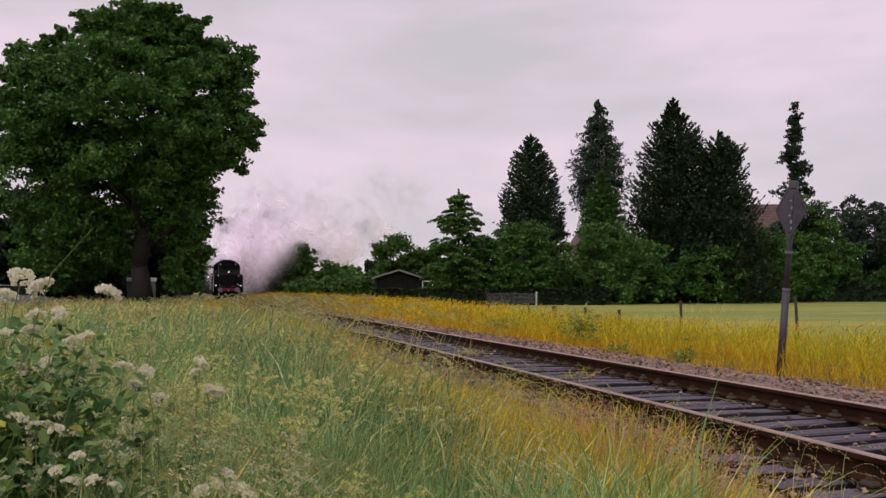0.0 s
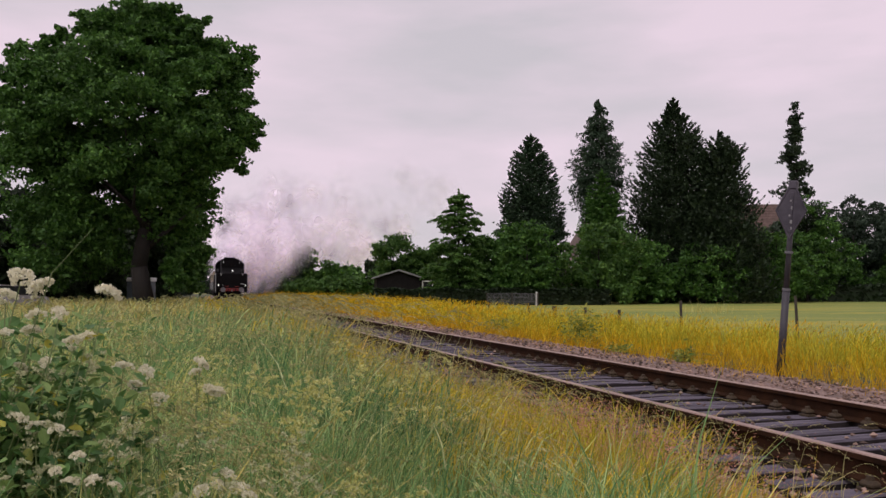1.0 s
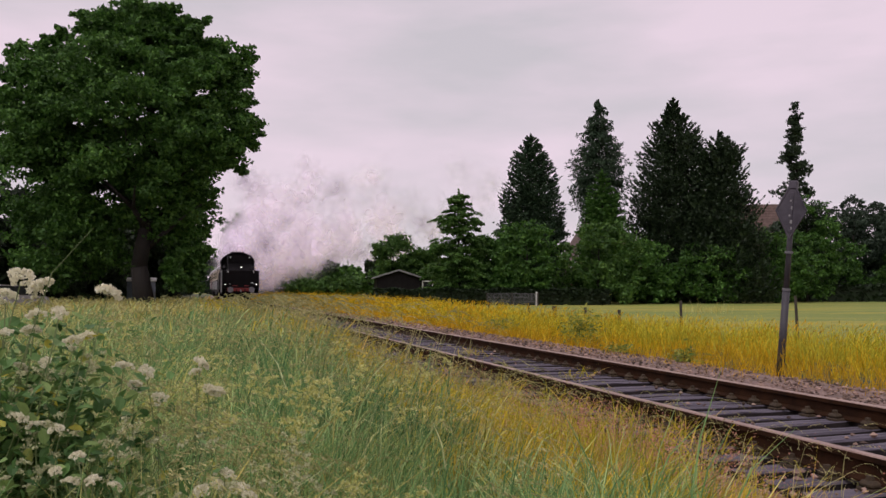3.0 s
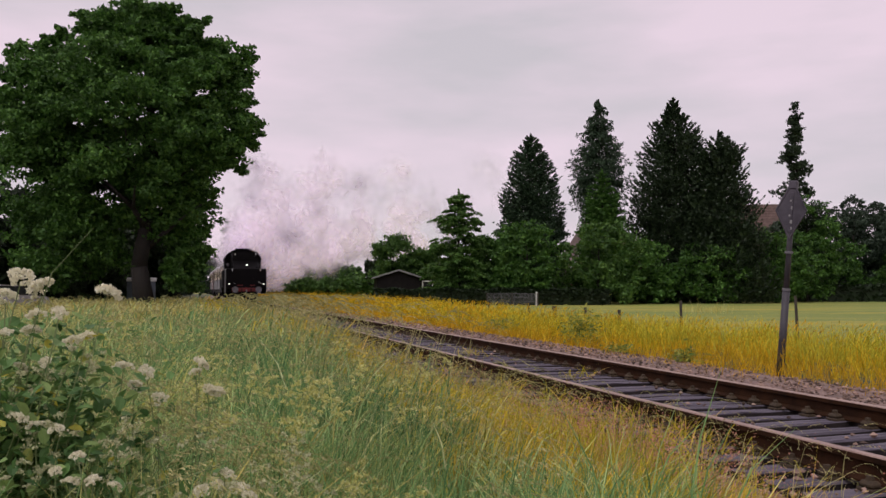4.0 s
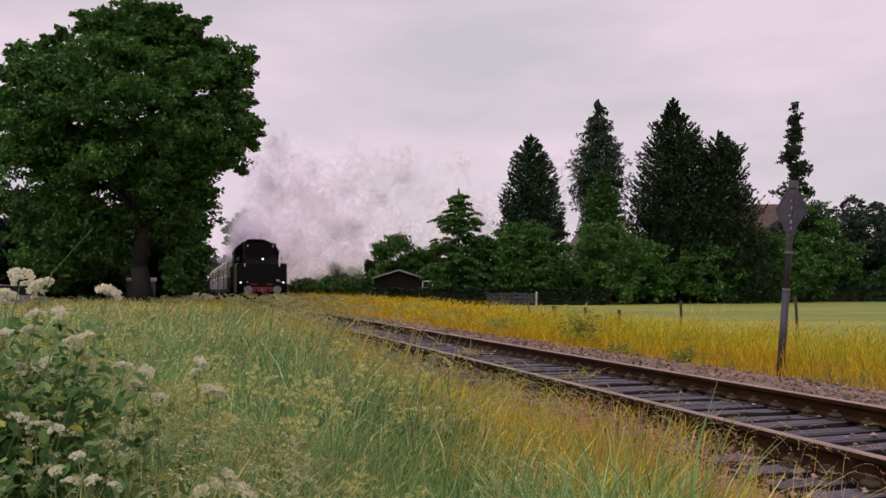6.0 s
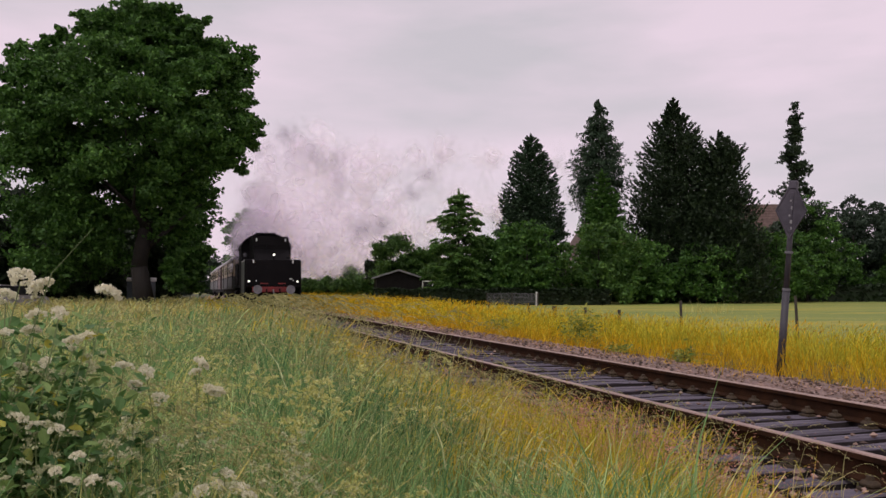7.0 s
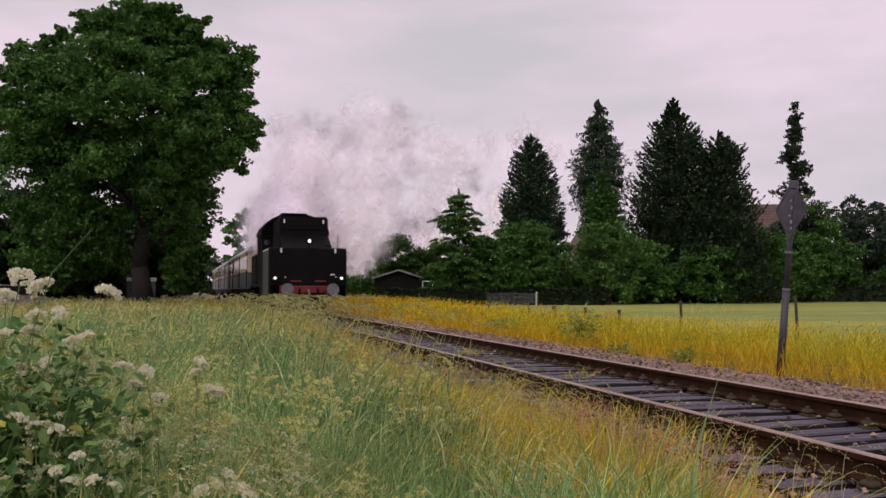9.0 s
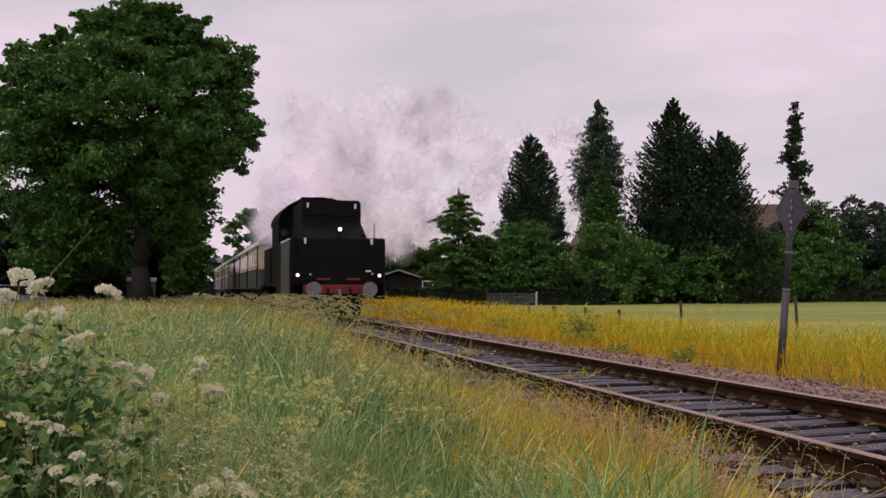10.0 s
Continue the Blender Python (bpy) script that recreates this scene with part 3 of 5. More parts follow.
def make_trees():
    # the old broadleaf tree beside the line
    broadleaf("oak_tree", "large old broadleaf tree with a dense dark green crown", 11, -17.5, 50.0,
              [(165, -0.7, 0, 11.0, 5.8, 5.4, 5.8, 1.2), (34, 3.0, 0, 13.7, 2.4, 3.4, 2.2, 0.85), (34, 4.3, 0, 11.0, 1.7, 3.4, 2.2, 0.80), (30, -0.8, 0, 17.0, 3.0, 2.5, 1.3, 0.8), (36, -1.6, 1.5, 9.6, 3.4, 3.0, 2.4, 1.1), (22, -7.4, 0.5, 10.4, 1.6, 2.6, 2.0, 0.9), (26, -6.4, 0, 13.0, 2.0, 3.0, 1.9, 0.8), (46, -5.4, 0, 11.2, 2.4, 4.0, 3.4, 1.05),
               (44, -5.8, 0, 7.6, 2.4, 3.6, 2.8, 1.1), (46, 0.5, 1.0, 6.6, 2.6, 3.2, 2.4, 1.0), (36, -1.0, 0, 16.1, 3.0, 3.0, 1.5, 0.85), (34, 2.0, 0.8, 3.2, 0.9, 2.0, 2.2, 0.7), (60, -4.6, 0.4, 3.9, 2.9, 2.6, 2.9, 1.1),
               (9, 5.2, 0, 8.9, 1.3, 1.5, 1.0, 0.42), (12, -6.9, 0, 14.6, 1.6, 1.6, 1.3, 0.5), (10, -5.4, 0, 16.0, 1.5, 1.4, 1.0, 0.45), (10, -7.6, 0, 12.2, 1.1, 1.6, 1.5, 0.5), (14, 4.5, 0, 14.8, 1.5, 1.5, 1.2, 0.50),
               (12, 5.1, 0, 12.4, 1.3, 1.5, 1.4, 0.48), (10, 5.4, 0, 10.4, 1.4, 1.5, 1.2, 0.45), (13, 3.0, 0, 16.3, 1.6, 1.5, 1.0, 0.46), (11, -3.2, 0, 17.1, 1.7, 1.5, 0.8, 0.46), (11, 0.9, 0, 17.5, 1.7, 1.5, 0.7, 0.46)],
              0.160, 396, M_LEAF, (0.52, 16.0, 22, 5.0, 3.4))
    for i, (x, y, h, w) in enumerate(((-34.0, 60, 9.4, 5.0), (-28.0, 63, 8.6, 5.0), (-25.0, 68, 6.0, 4.2))):
        broadleaf("tree", "dark green broadleaf tree behind the meadow", 20 + i, x, y, [(60, 0, 0, h * 0.5, w, w * 0.8, h * 0.5, 1.3)], 0.34, 150, M_HEDGE, (0.25, h * 0.8, 6, 3, 1.5))
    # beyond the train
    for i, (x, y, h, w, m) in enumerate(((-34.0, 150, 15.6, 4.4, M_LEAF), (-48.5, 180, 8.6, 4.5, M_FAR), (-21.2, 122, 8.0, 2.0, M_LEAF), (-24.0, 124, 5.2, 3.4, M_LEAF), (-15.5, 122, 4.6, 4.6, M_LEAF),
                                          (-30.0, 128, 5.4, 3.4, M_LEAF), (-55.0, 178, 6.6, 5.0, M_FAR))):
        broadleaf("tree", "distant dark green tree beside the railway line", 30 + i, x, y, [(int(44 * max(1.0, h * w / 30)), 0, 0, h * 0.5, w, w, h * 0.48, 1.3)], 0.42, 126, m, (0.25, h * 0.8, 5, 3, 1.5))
    for i, (x, y, h, w) in enumerate(((-14.8, 90, 2.6, 1.5), (-12.4, 91, 2.3, 1.7), (-9.8, 90, 2.8, 1.8))):
        broadleaf("shrub", "rounded bright green shrub", 40 + i, x, y, [(26, 0, 0, h * 0.5, w, 1.4, h * 0.45, 0.7)], 0.26, 100, M_LEAF_B, (0.08, h * 0.7, 4, 1, 0.4), "shrub")
    # garden trees beyond the pasture
    conifer("tree", "green garden tree with tiered spreading fan-like branches", 50, 1.3, 70.0,
            ((0.3, 2.6), (1.5, 3.3), (2.6, 2.9), (3.4, 3.1), (4.4, 2.5), (5.2, 2.75), (6.2, 1.9), (7.3, 2.2), (8.2, 1.0), (8.9, 1.35), (9.5, 0.1)), 300, 95, 0.135, M_LEAF_B, 0.25, -0.9, 0.45, 0.16, 0.16, 0.25)
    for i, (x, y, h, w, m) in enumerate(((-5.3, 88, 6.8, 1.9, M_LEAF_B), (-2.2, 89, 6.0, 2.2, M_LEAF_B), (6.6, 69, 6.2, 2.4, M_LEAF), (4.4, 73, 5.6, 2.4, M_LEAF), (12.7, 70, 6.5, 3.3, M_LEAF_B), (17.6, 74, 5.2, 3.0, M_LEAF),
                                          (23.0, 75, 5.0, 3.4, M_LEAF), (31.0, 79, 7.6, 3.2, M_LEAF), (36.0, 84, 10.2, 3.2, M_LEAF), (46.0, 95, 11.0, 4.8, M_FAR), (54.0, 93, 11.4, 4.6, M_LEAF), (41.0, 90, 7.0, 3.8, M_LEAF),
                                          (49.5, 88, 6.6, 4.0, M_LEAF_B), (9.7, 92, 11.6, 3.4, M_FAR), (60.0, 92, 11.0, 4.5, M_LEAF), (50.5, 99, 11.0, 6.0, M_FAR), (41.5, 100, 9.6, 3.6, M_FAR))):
        broadleaf("shrub_tree", "leafy green garden shrub beyond the pasture" if h < 8 else "tall leafy garden tree beyond the pasture", 60 + i, x, y,
                  [(int(44 * max(1.0, h * w / 22)), 0, 0, h * 0.56, w, w * 0.85, h * 0.48, 0.85), (24, 0, 0, h * 0.28, w, w * 0.9, h * 0.28, 0.95)], 0.20, 153, m, (0.14, h * 0.8, 6, 2, 1.0))
    conifer("cypress", "dense dark egg-shaped conifer", 80, 8.35, 80.0, ((0.3, 2.9), (3.0, 3.4), (6.2, 3.3), (8.4, 3.15), (10.5, 2.8), (12.6, 2.25), (14.0, 1.6), (15.2, 0.85), (16.0, 0.15)), 1700, 28, 0.145, M_CONIF, 0.7, 0.0, 0.13, shoots=0.02)
    conifer("spruce", "tall spruce with drooping ragged branches", 81, 15.75, 85.0, ((0.3, 1.8), (7.5, 1.9), (9.5, 2.6), (11.2, 3.05), (13.3, 2.8), (15.5, 2.3), (17.2, 1.6), (18.9, 0.8), (20.4, 0.04)), 640, 64, 0.125, M_CONIF, -0.45, 0.5, 0.36, shoots=0.14, hang=0.9)
    conifer("conifer", "mid-green conical garden tree before a taller spruce", 85, 14.5, 77.0, ((0.3, 2.4), (5.0, 2.3), (7.5, 2.1), (9.5, 1.6), (11.2, 0.8), (12.2, 0.05)), 500, 40, 0.14, M_LEAF, 0.2, 0.2, 0.3, shoots=0.08)
    conifer("conifer", "broad dark conifer with feathery upright shoots", 82, 21.9, 80.0, ((0.3, 5.4), (4.0, 5.2), (8.3, 4.8), (11.5, 4.2), (13.1, 3.6), (15.3, 2.7), (17.2, 1.7), (18.4, 0.8), (19.5, 0.05)), 1700, 34, 0.165, M_CONIF_B, 0.75, 0.5, 0.28, shoots=0.09)
    conifer("conifer", "broad dark conifer beside a taller one", 83, 25.2, 77.0, ((0.3, 4.9), (3.0, 4.8), (6.0, 4.2), (9.0, 3.25), (11.0, 2.7), (12.6, 2.3), (14.0, 2.0), (15.0, 1.0), (15.7, 0.05)), 1400, 34, 0.165, M_CONIF_B, 0.75, 0.5, 0.28, shoots=0.09)
    broadleaf("conifer", "slender sparse dark conifer with clumpy foliage", 84, 35.5, 85.0,
              [(12, 0, 0, 19.0, 0.4, 0.4, 1.1, 0.42), (14, 0.05, 0, 17.0, 0.65, 0.6, 1.0, 0.45), (18, -0.3, 0, 14.9, 1.15, 1.0, 0.9, 0.5), (18, 0.35, 0, 13.2, 1.25, 1.1, 1.0, 0.5), (20, -0.2, 0, 11.0, 1.6, 1.3, 1.3, 0.6),
               (30, 0.5, 0, 8.2, 2.2, 1.8, 1.8, 0.85), (34, 0.2, 0, 4.5, 2.6, 2.2, 2.6, 0.95)], 0.17, 108, M_CONIF_B, (0.2, 19.4, 12, 1.6, 4.0), "conifer")
    for i, (x, y, h, w) in enumerate(((18.9, 77.5, 2.1, 1.35), (23.6, 77.0, 2.0, 1.5))):
        broadleaf("shrub", "round clipped dark green bush at the pasture's edge", 140 + i, x, y, [(46, 0, 0, h * 0.5, w, w, h * 0.45, 0.5)], 0.15, 108, M_LEAF, (0.07, h * 0.7, 4, 0.8, 0.3), "shrub")
    hedge("low clipped dark green hedge along the gardens", 90, -5.4, 13.2, 67.0, 1.1, 1.28, 9000, 0.20, M_HEDGE)
    hedge("low dark hedge under the garden trees", 91, 13.6, 62.0, 86.0, 1.6, 1.7, 9000, 0.30, M_HEDGE)
    hedge("tall dark hedge behind the garden trees", 92, -9.0, 66.0, 99.0, 2.5, 4.6, 12000, 0.5, M_HEDGE)
    hedge("tall dark hedge behind the meadow trees", 93, -60.0, -23.0, 74.0, 2.5, 4.0, 8000, 0.45, M_HEDGE)


make_trees()


# ---------- grass ----------
def blades(name, label, x, y, z, height, width, rng, material, lean=0.35, wind=(0.25, -0.05), rows=((0.0, 0.9), (0.4, 1.0), (0.75, 0.7), (1.0, 0.12)), heading=None, droop=(0.15, 0.3)):
    """Bent tapering blades, a few rows of points each."""
    n, m = len(x), len(rows)
    a = rng.uniform(0, 6.283, n) if heading is None else heading + rng.normal(0, 0.5, n)
    bend = np.abs(rng.normal(lean, lean * 0.5, n)) * height
    dx, dy = np.cos(a) * bend + wind[0] * height, np.sin(a) * bend + wind[1] * height
    fall = rng.uniform(*droop, n)
    side = rng.uniform(0, 6.283, n)
    sx, sy = np.cos(side) * 0.5, np.sin(side) * 0.5
    pts = []
    for k, wk in rows:
        cx, cy = x + dx * k ** 2, y + dy * k ** 2
        cz = z + height * (k - fall * k ** 3)
        for q in (-1, 1):
            pts.append(np.stack((cx + q * sx * width * wk, cy + q * sy * width * wk, cz), -1))
    v = np.stack(pts, 1).reshape(-1, 3)
    base = 2 * m * np.arange(n)[:, None]
    f = np.concatenate([base + np.array([2 * i, 2 * i + 1, 2 * i + 3, 2 * i + 2]) for i in range(m - 1)], 1).reshape(-1, 4)
    return tagged(part(name, mesh_from(name, v, f), material), label, "grass", kind="stuff")


def meadow_height(x, y):
    """How tall the grass stands: full on the meadow, falling off before the ballast."""
    s, u = track_coords(x, y)
    r = np.hypot(x, y)
    edge = -2.95 + np.clip((s - 6) * 0.09, 0, 1.1)
    tall = 0.24 + 0.62 * np.clip((edge + 0.5 - u) / 0.5, 0.0, 1.0)
    tall *= 1 + 0.22 * np.clip((r - 4) / 7, 0, 1)
    return tall * (0.86 + 0.12 * np.sin(x * 1.1 + 2 * np.sin(y * 0.7)) * np.sin(y * 0.9 + 1.3) + 0.19 * np.sin(x * 4.3 + 1.7 * np.sin(y * 2.2)) * np.sin(y * 3.1 + x) * np.clip(9 / r, 0, 1))


def meadow_spots(n, rng, r0, r1, edge=-1.45, a_lo=-33, a_hi=33):
    """Places on the meadow side of the line, denser near the standpoint, with the height that grass has there."""
    r = r0 * (r1 / r0) ** rng.random(n)
    a = np.radians(rng.uniform(a_lo, a_hi, n))
    x, y = r * np.sin(a), r * np.cos(a)
    s, u = track_coords(x, y)
    wob = 0.22 * np.sin(s * 1.3) + 0.18 * np.sin(s * 3.7 + 1)
    keep = u < edge + wob + rng.normal(0, 0.12, n)
    x, y, r = x[keep], y[keep], r[keep]
    return x, y, r, meadow_height(x, y)


def make_grass():
    rng = np.random.default_rng(7)
    per = 14
    x, y, r, t = meadow_spots(12500, rng, 2.2, 80.0)
    n = len(x)
    clump = 1.0 + 0.15 * np.sin(x * 3.1 + 1.4 * np.sin(y * 1.3)) * np.sin(y * 2.3 + 0.7 * np.sin(x * 2.1))
    tuft = np.repeat(rng.uniform(0.66, 1.06, n) * clump * t, per)
    way = np.repeat(np.where(rng.random(n) < 0.5, rng.uniform(-3.1, 3.1, n), rng.normal(0.0, 1.1, n)), per)
    wide = np.repeat(0.035 + 0.016 * r, per)
    bx, by = np.repeat(x, per) + rng.normal(0, 1, n * per) * wide, np.repeat(y, per) + rng.normal(0, 1, n * per) * wide
    h = tuft * rng.uniform(0.55, 1.10, n * per)
    _, bu = track_coords(bx, by)
    wide = np.repeat(np.maximum(0.0068, 0.0016 * r), per) * rng.uniform(0.5, 1.6, n * per)
    dry = bu > np.repeat(rng.normal(-3.05, 0.30, n), per)
    drift_ = 0.55 * np.sin(x * 2.1 + 1.6 * np.sin(y * 1.4)) * np.sin(y * 1.7 + 0.9 * x) + 0.5 * np.exp(-((x + 0.55) / 0.55) ** 2 - ((y - 3.5) / 0.7) ** 2) + 0.75 * np.clip((r - 10) / 10, 0, 1)
    straw = np.repeat(drift_ + rng.normal(0, 0.22, n) > 0.42, per) & ~dry
    for name, label, sel, mat in (("meadow_grass", "tall grey-green meadow grass going to seed", ~dry & ~straw, M_GRASS), ("straw_grass", "drifts of straw-coloured ripe grass in the meadow", straw, M_STRAW), ("dry_grass", "yellowing grass between the meadow and the ballast", dry, M_EDGE)):
        blades(name, label, bx[sel], by[sel], 0 * bx[sel], h[sel], wide[sel], rng, mat, lean=0.36, wind=(0.06, -0.03), heading=way[sel], droop=(0.12, 0.62))
    # lush upright clumps among the seeding grass
    cx, cy, cr, ct = meadow_spots(480, rng, 2.6, 24.0)
    per = 70
    w = np.repeat(rng.uniform(0.05, 0.16, len(cx)) * (1 + 0.10 * cr), per)
    x, y = np.repeat(cx, per) + rng.normal(0, 1, len(w)) * w, np.repeat(cy, per) + rng.normal(0, 1, len(w)) * w
    h = np.repeat(ct * rng.uniform(0.95, 1.28, len(cx)), per) * rng.uniform(0.7, 1.05, len(w))
    ok = track_coords(x, y)[1] < -2.7
    blades("lush_grass", "clumps of upright deep green grass in the meadow", x[ok], y[ok], 0 * x[ok], h[ok], np.maximum(0.005, 0.0013 * np.repeat(cr, per)[ok]) * rng.uniform(0.6, 1.4, ok.sum()), rng, M_LUSH, lean=0.22, wind=(0.05, -0.02), droop=(0.1, 0.5))
    # large deep green tussocks
    for cx, cy, w, n, h0 in ((-0.50, 4.8, 0.24, 520, 0.92), (-0.12, 4.6, 0.20, 420, 0.88), (-0.85, 5.4, 0.26, 420, 0.95), (-1.1, 6.6, 0.34, 460, 1.0), (-2.2, 7.4, 0.40, 480, 1.0), (-3.0, 6.2, 0.34, 420, 0.98), (-0.2, 6.0, 0.26, 360, 0.95), (-1.7, 3.9, 0.22, 360, 0.90), (-1.9, 9.5, 0.5, 480, 1.05), (0.25, 3.4, 0.16, 300, 0.62)):
        x, y = rng.normal(cx, w, n), rng.normal(cy, w * 0.8, n)
        ok = track_coords(x, y)[1] < -2.6
        x, y = x[ok], y[ok]
        near = np.exp(-((x - cx) ** 2 + (y - cy) ** 2) / (2.5 * w * w))
        blades("grass_tussock", "tall deep green grass tussock in the meadow", x, y, 0 * x, h0 * (0.66 + 0.38 * near) * rng.uniform(0.72, 1.06, len(x)), np.maximum(0.0045, 0.0012 * np.hypot(x, y)) * rng.uniform(0.6, 1.4, len(x)), rng, M_DEEP, lean=0.20, wind=(0.06, -0.02), droop=(0.1, 0.55))
    # seed heads: nodding panicles of small spikelets on thin stalks
    x, y, r, t = meadow_spots(4600, rng, 3.2, 60.0)
    lush = np.sin(x * 1.3 + 1.2 * np.sin(y * 0.9)) * np.sin(y * 1.1 + 0.8) > -0.1
    x, y, r, t = (q[(t > 0.6) & (lush | (r > 14))] for q in (x, y, r, t))
    h = t * rng.uniform(0.80, 1.10, len(x))
    n, m = len(x), 7
    a = rng.normal(0.0, 0.8, n)
    k = np.linspace(0.1, 0.9, m)[None]
    length = rng.uniform(0.10, 0.20, n)[:, None]
    fall = 0.75 - 1.6 * k
    px = x[:, None] + 0.22 * h[:, None] + np.cos(a)[:, None] * length * k + rng.normal(0, 0.005, (n, m))
    py = y[:, None] + np.sin(a)[:, None] * length * k + rng.normal(0, 0.005, (n, m))
    pz = h[:, None] * 0.80 + length * (0.75 * k - 0.8 * k ** 2)
    way = np.stack((np.cos(a)[:, None] + 0 * k, np.sin(a)[:, None] + 0 * k, fall + 0 * px), -1).reshape(-1, 3)
    size = np.repeat(np.maximum(0.0042, 0.0011 * r), m)
    tagged(part("grass_seed_heads", leaf_mesh("grass_seed_heads", np.stack((px, py, pz), -1).reshape(-1, 3), size, rng, aspect=4.0, way=way), M_HEAD), "pale straw-coloured nodding grass seed heads", "grass", kind="stuff")
    blades("grass_stalks", "thin pale grass stalks", x, y, 0 * x, h, np.maximum(0.0022, 0.0006 * r), rng, M_HEAD, lean=0.02, wind=(0.22, 0.0), droop=(0.18, 0.22))
    # taller stems with arching, drooping panicles
    x, y, r, t = meadow_spots(4200, rng, 2.5, 10.0)
    lush = np.sin(x * 2.3 + 1.2 * np.sin(y * 1.7)) * np.sin(y * 1.9 + 0.8) > -0.15
    x, y, t = (q[(t > 0.6) & lush & ((r > 4.5) | (x < 0.2))] for q in (x, y, t))
    s, u = np.concatenate((rng.uniform(7, 24, 420), rng.uniform(3.2, 10, 260))), np.concatenate((rng.uniform(-3.6, -1.9, 420), rng.uniform(-2.3, -1.05, 260)))
    x, y = np.concatenate((x, ALONG.x * s + ACROSS.x * (u + OFFSET))), np.concatenate((y, ALONG.y * s + ACROSS.y * (u + OFFSET)))
    h = np.concatenate((t * rng.uniform(0.85, 1.15, len(t)), rng.uniform(0.95, 1.28, 420), rng.uniform(0.22, 0.52, 260)))
    n, m = len(x), 22
    a = rng.normal(0.0, 0.7, n)[:, None]
    k = np.linspace(0.0, 1.0, m)[None]
    arc = rng.uniform(0.14, 0.30, n)[:, None]
    q = 0.25 + k
    along = 0.12 * h[:, None] + arc * q
    pz = h[:, None] * 0.84 + arc * (0.75 * q - 0.62 * q ** 2) + rng.normal(0, 0.0025, (n, m))
    pts = np.stack((x[:, None] + np.cos(a) * along + rng.normal(0, 0.003, (n, m)), y[:, None] + np.sin(a) * along + rng.normal(0, 0.003, (n, m)), pz), -1)
    way = np.stack((np.cos(a) + 0 * k, np.sin(a) + 0 * k, 0.35 - 1.24 * q + 0 * a), -1).reshape(-1, 3)
    tagged(part("drooping_panicles", leaf_mesh("drooping_panicles", pts.reshape(-1, 3), np.repeat(np.maximum(0.0050, 0.0010 * np.hypot(x, y)), m), rng, aspect=3.4, way=way), M_HEAD), "arching straw-coloured grass panicles", "grass", kind="stuff")
    blades("tall_grass_stems", "tall thin arching grass stems", x, y, 0 * x, h, np.maximum(0.003, 0.0008 * np.hypot(x, y)), rng, M_HEAD, lean=0.05, wind=(0.16, 0.0))
    # yellowed grass along the track's near edge
    n = 26000
    s, u = 1.5 + 45 * rng.random(n) ** 1.9, rng.normal(-2.35, 0.45, n)
    u = np.where(u > -1.45 + 0.15 * np.sin(s * 2.1), -2.2, u)
    x, y = ALONG.x * s + ACROSS.x * (u + OFFSET), ALONG.y * s + ACROSS.y * (u + OFFSET)
    r = np.hypot(x, y)
    h = rng.uniform(0.12, 0.62, n) * np.clip((-1.1 - u) / 1.1, 0.35, 1)
    blades("yellow_grass", "yellowed thin grass on the edge of the ballast", x, y, 0 * x, h, np.maximum(0.0030, 0.0008 * r) * rng.uniform(0.5, 1.5, n), rng, M_EDGE, lean=0.26, wind=(0.09, 0))
    n = 2600
    s, u = np.where(np.arange(n) % 2 == 0, rng.normal(4.9, 0.6, n), rng.normal(6.8, 1.0, n)), rng.normal(-1.95, 0.24, n)
    u = np.where(u > -1.35, -1.8, u)
    x, y = ALONG.x * s + ACROSS.x * (u + OFFSET), ALONG.y * s + ACROSS.y * (u + OFFSET)
    blades("upright_grass", "thin upright yellow-green grass beside the ballast", x, y, 0 * x, rng.uniform(0.28, 0.58, n), np.full(n, 0.0042), rng, M_VERGEGREEN, lean=0.18, wind=(0.05, 0), droop=(0.1, 0.4))
    for cx, cy in ((2.5, 44.0), (3.1, 44.6), (14.2, 43.0), (13.2, 43.6)):
        n = 34
        blades("pale_grass", "pale tall grass gone to seed by the pasture fence", cx + rng.normal(0, 0.35, n), cy + rng.normal(0, 0.2, n), np.zeros(n), rng.uniform(0.45, 0.95, n), np.full(n, 0.016), rng, M_STRAW, lean=0.3, wind=(0.12, 0), droop=(0.1, 0.5))
    # far verge: amber low grass by the ballast, golden in the middle, greener and taller towards the pasture
    n = 90000
    s, u = 3.0 + 110 * rng.random(n) ** 1.6, 2.0 + 6.0 * rng.random(n) ** 0.9
    clump = np.sin(s * 2.3 + 1.5 * np.sin(u * 2.0)) * np.sin(u * 2.9 + 0.8 * s)
    u += 0.22 * np.sin(s * 1.7) + 0.14 * np.sin(s * 4.6 + 1)
    x, y = ALONG.x * s + ACROSS.x * (u + OFFSET), ALONG.y * s + ACROSS.y * (u + OFFSET)
    r = np.hypot(x, y)
    h = (0.12 + 0.46 * rng.random(n) ** 1.5) * np.clip((u - 1.6) / 1.5, 0.25, 1.15) * (0.88 + 0.24 * clump) * (1 + 0.55 * np.clip((s - 26) / 30, 0, 1)) * (1 + 0.35 * np.clip((u - 4.2) / 1.5, 0, 1))
    zone = u + rng.normal(0, 0.45, n) + 0.5 * clump
    low, high = zone < 3.6, (zone > 5.3) & (s < 40)
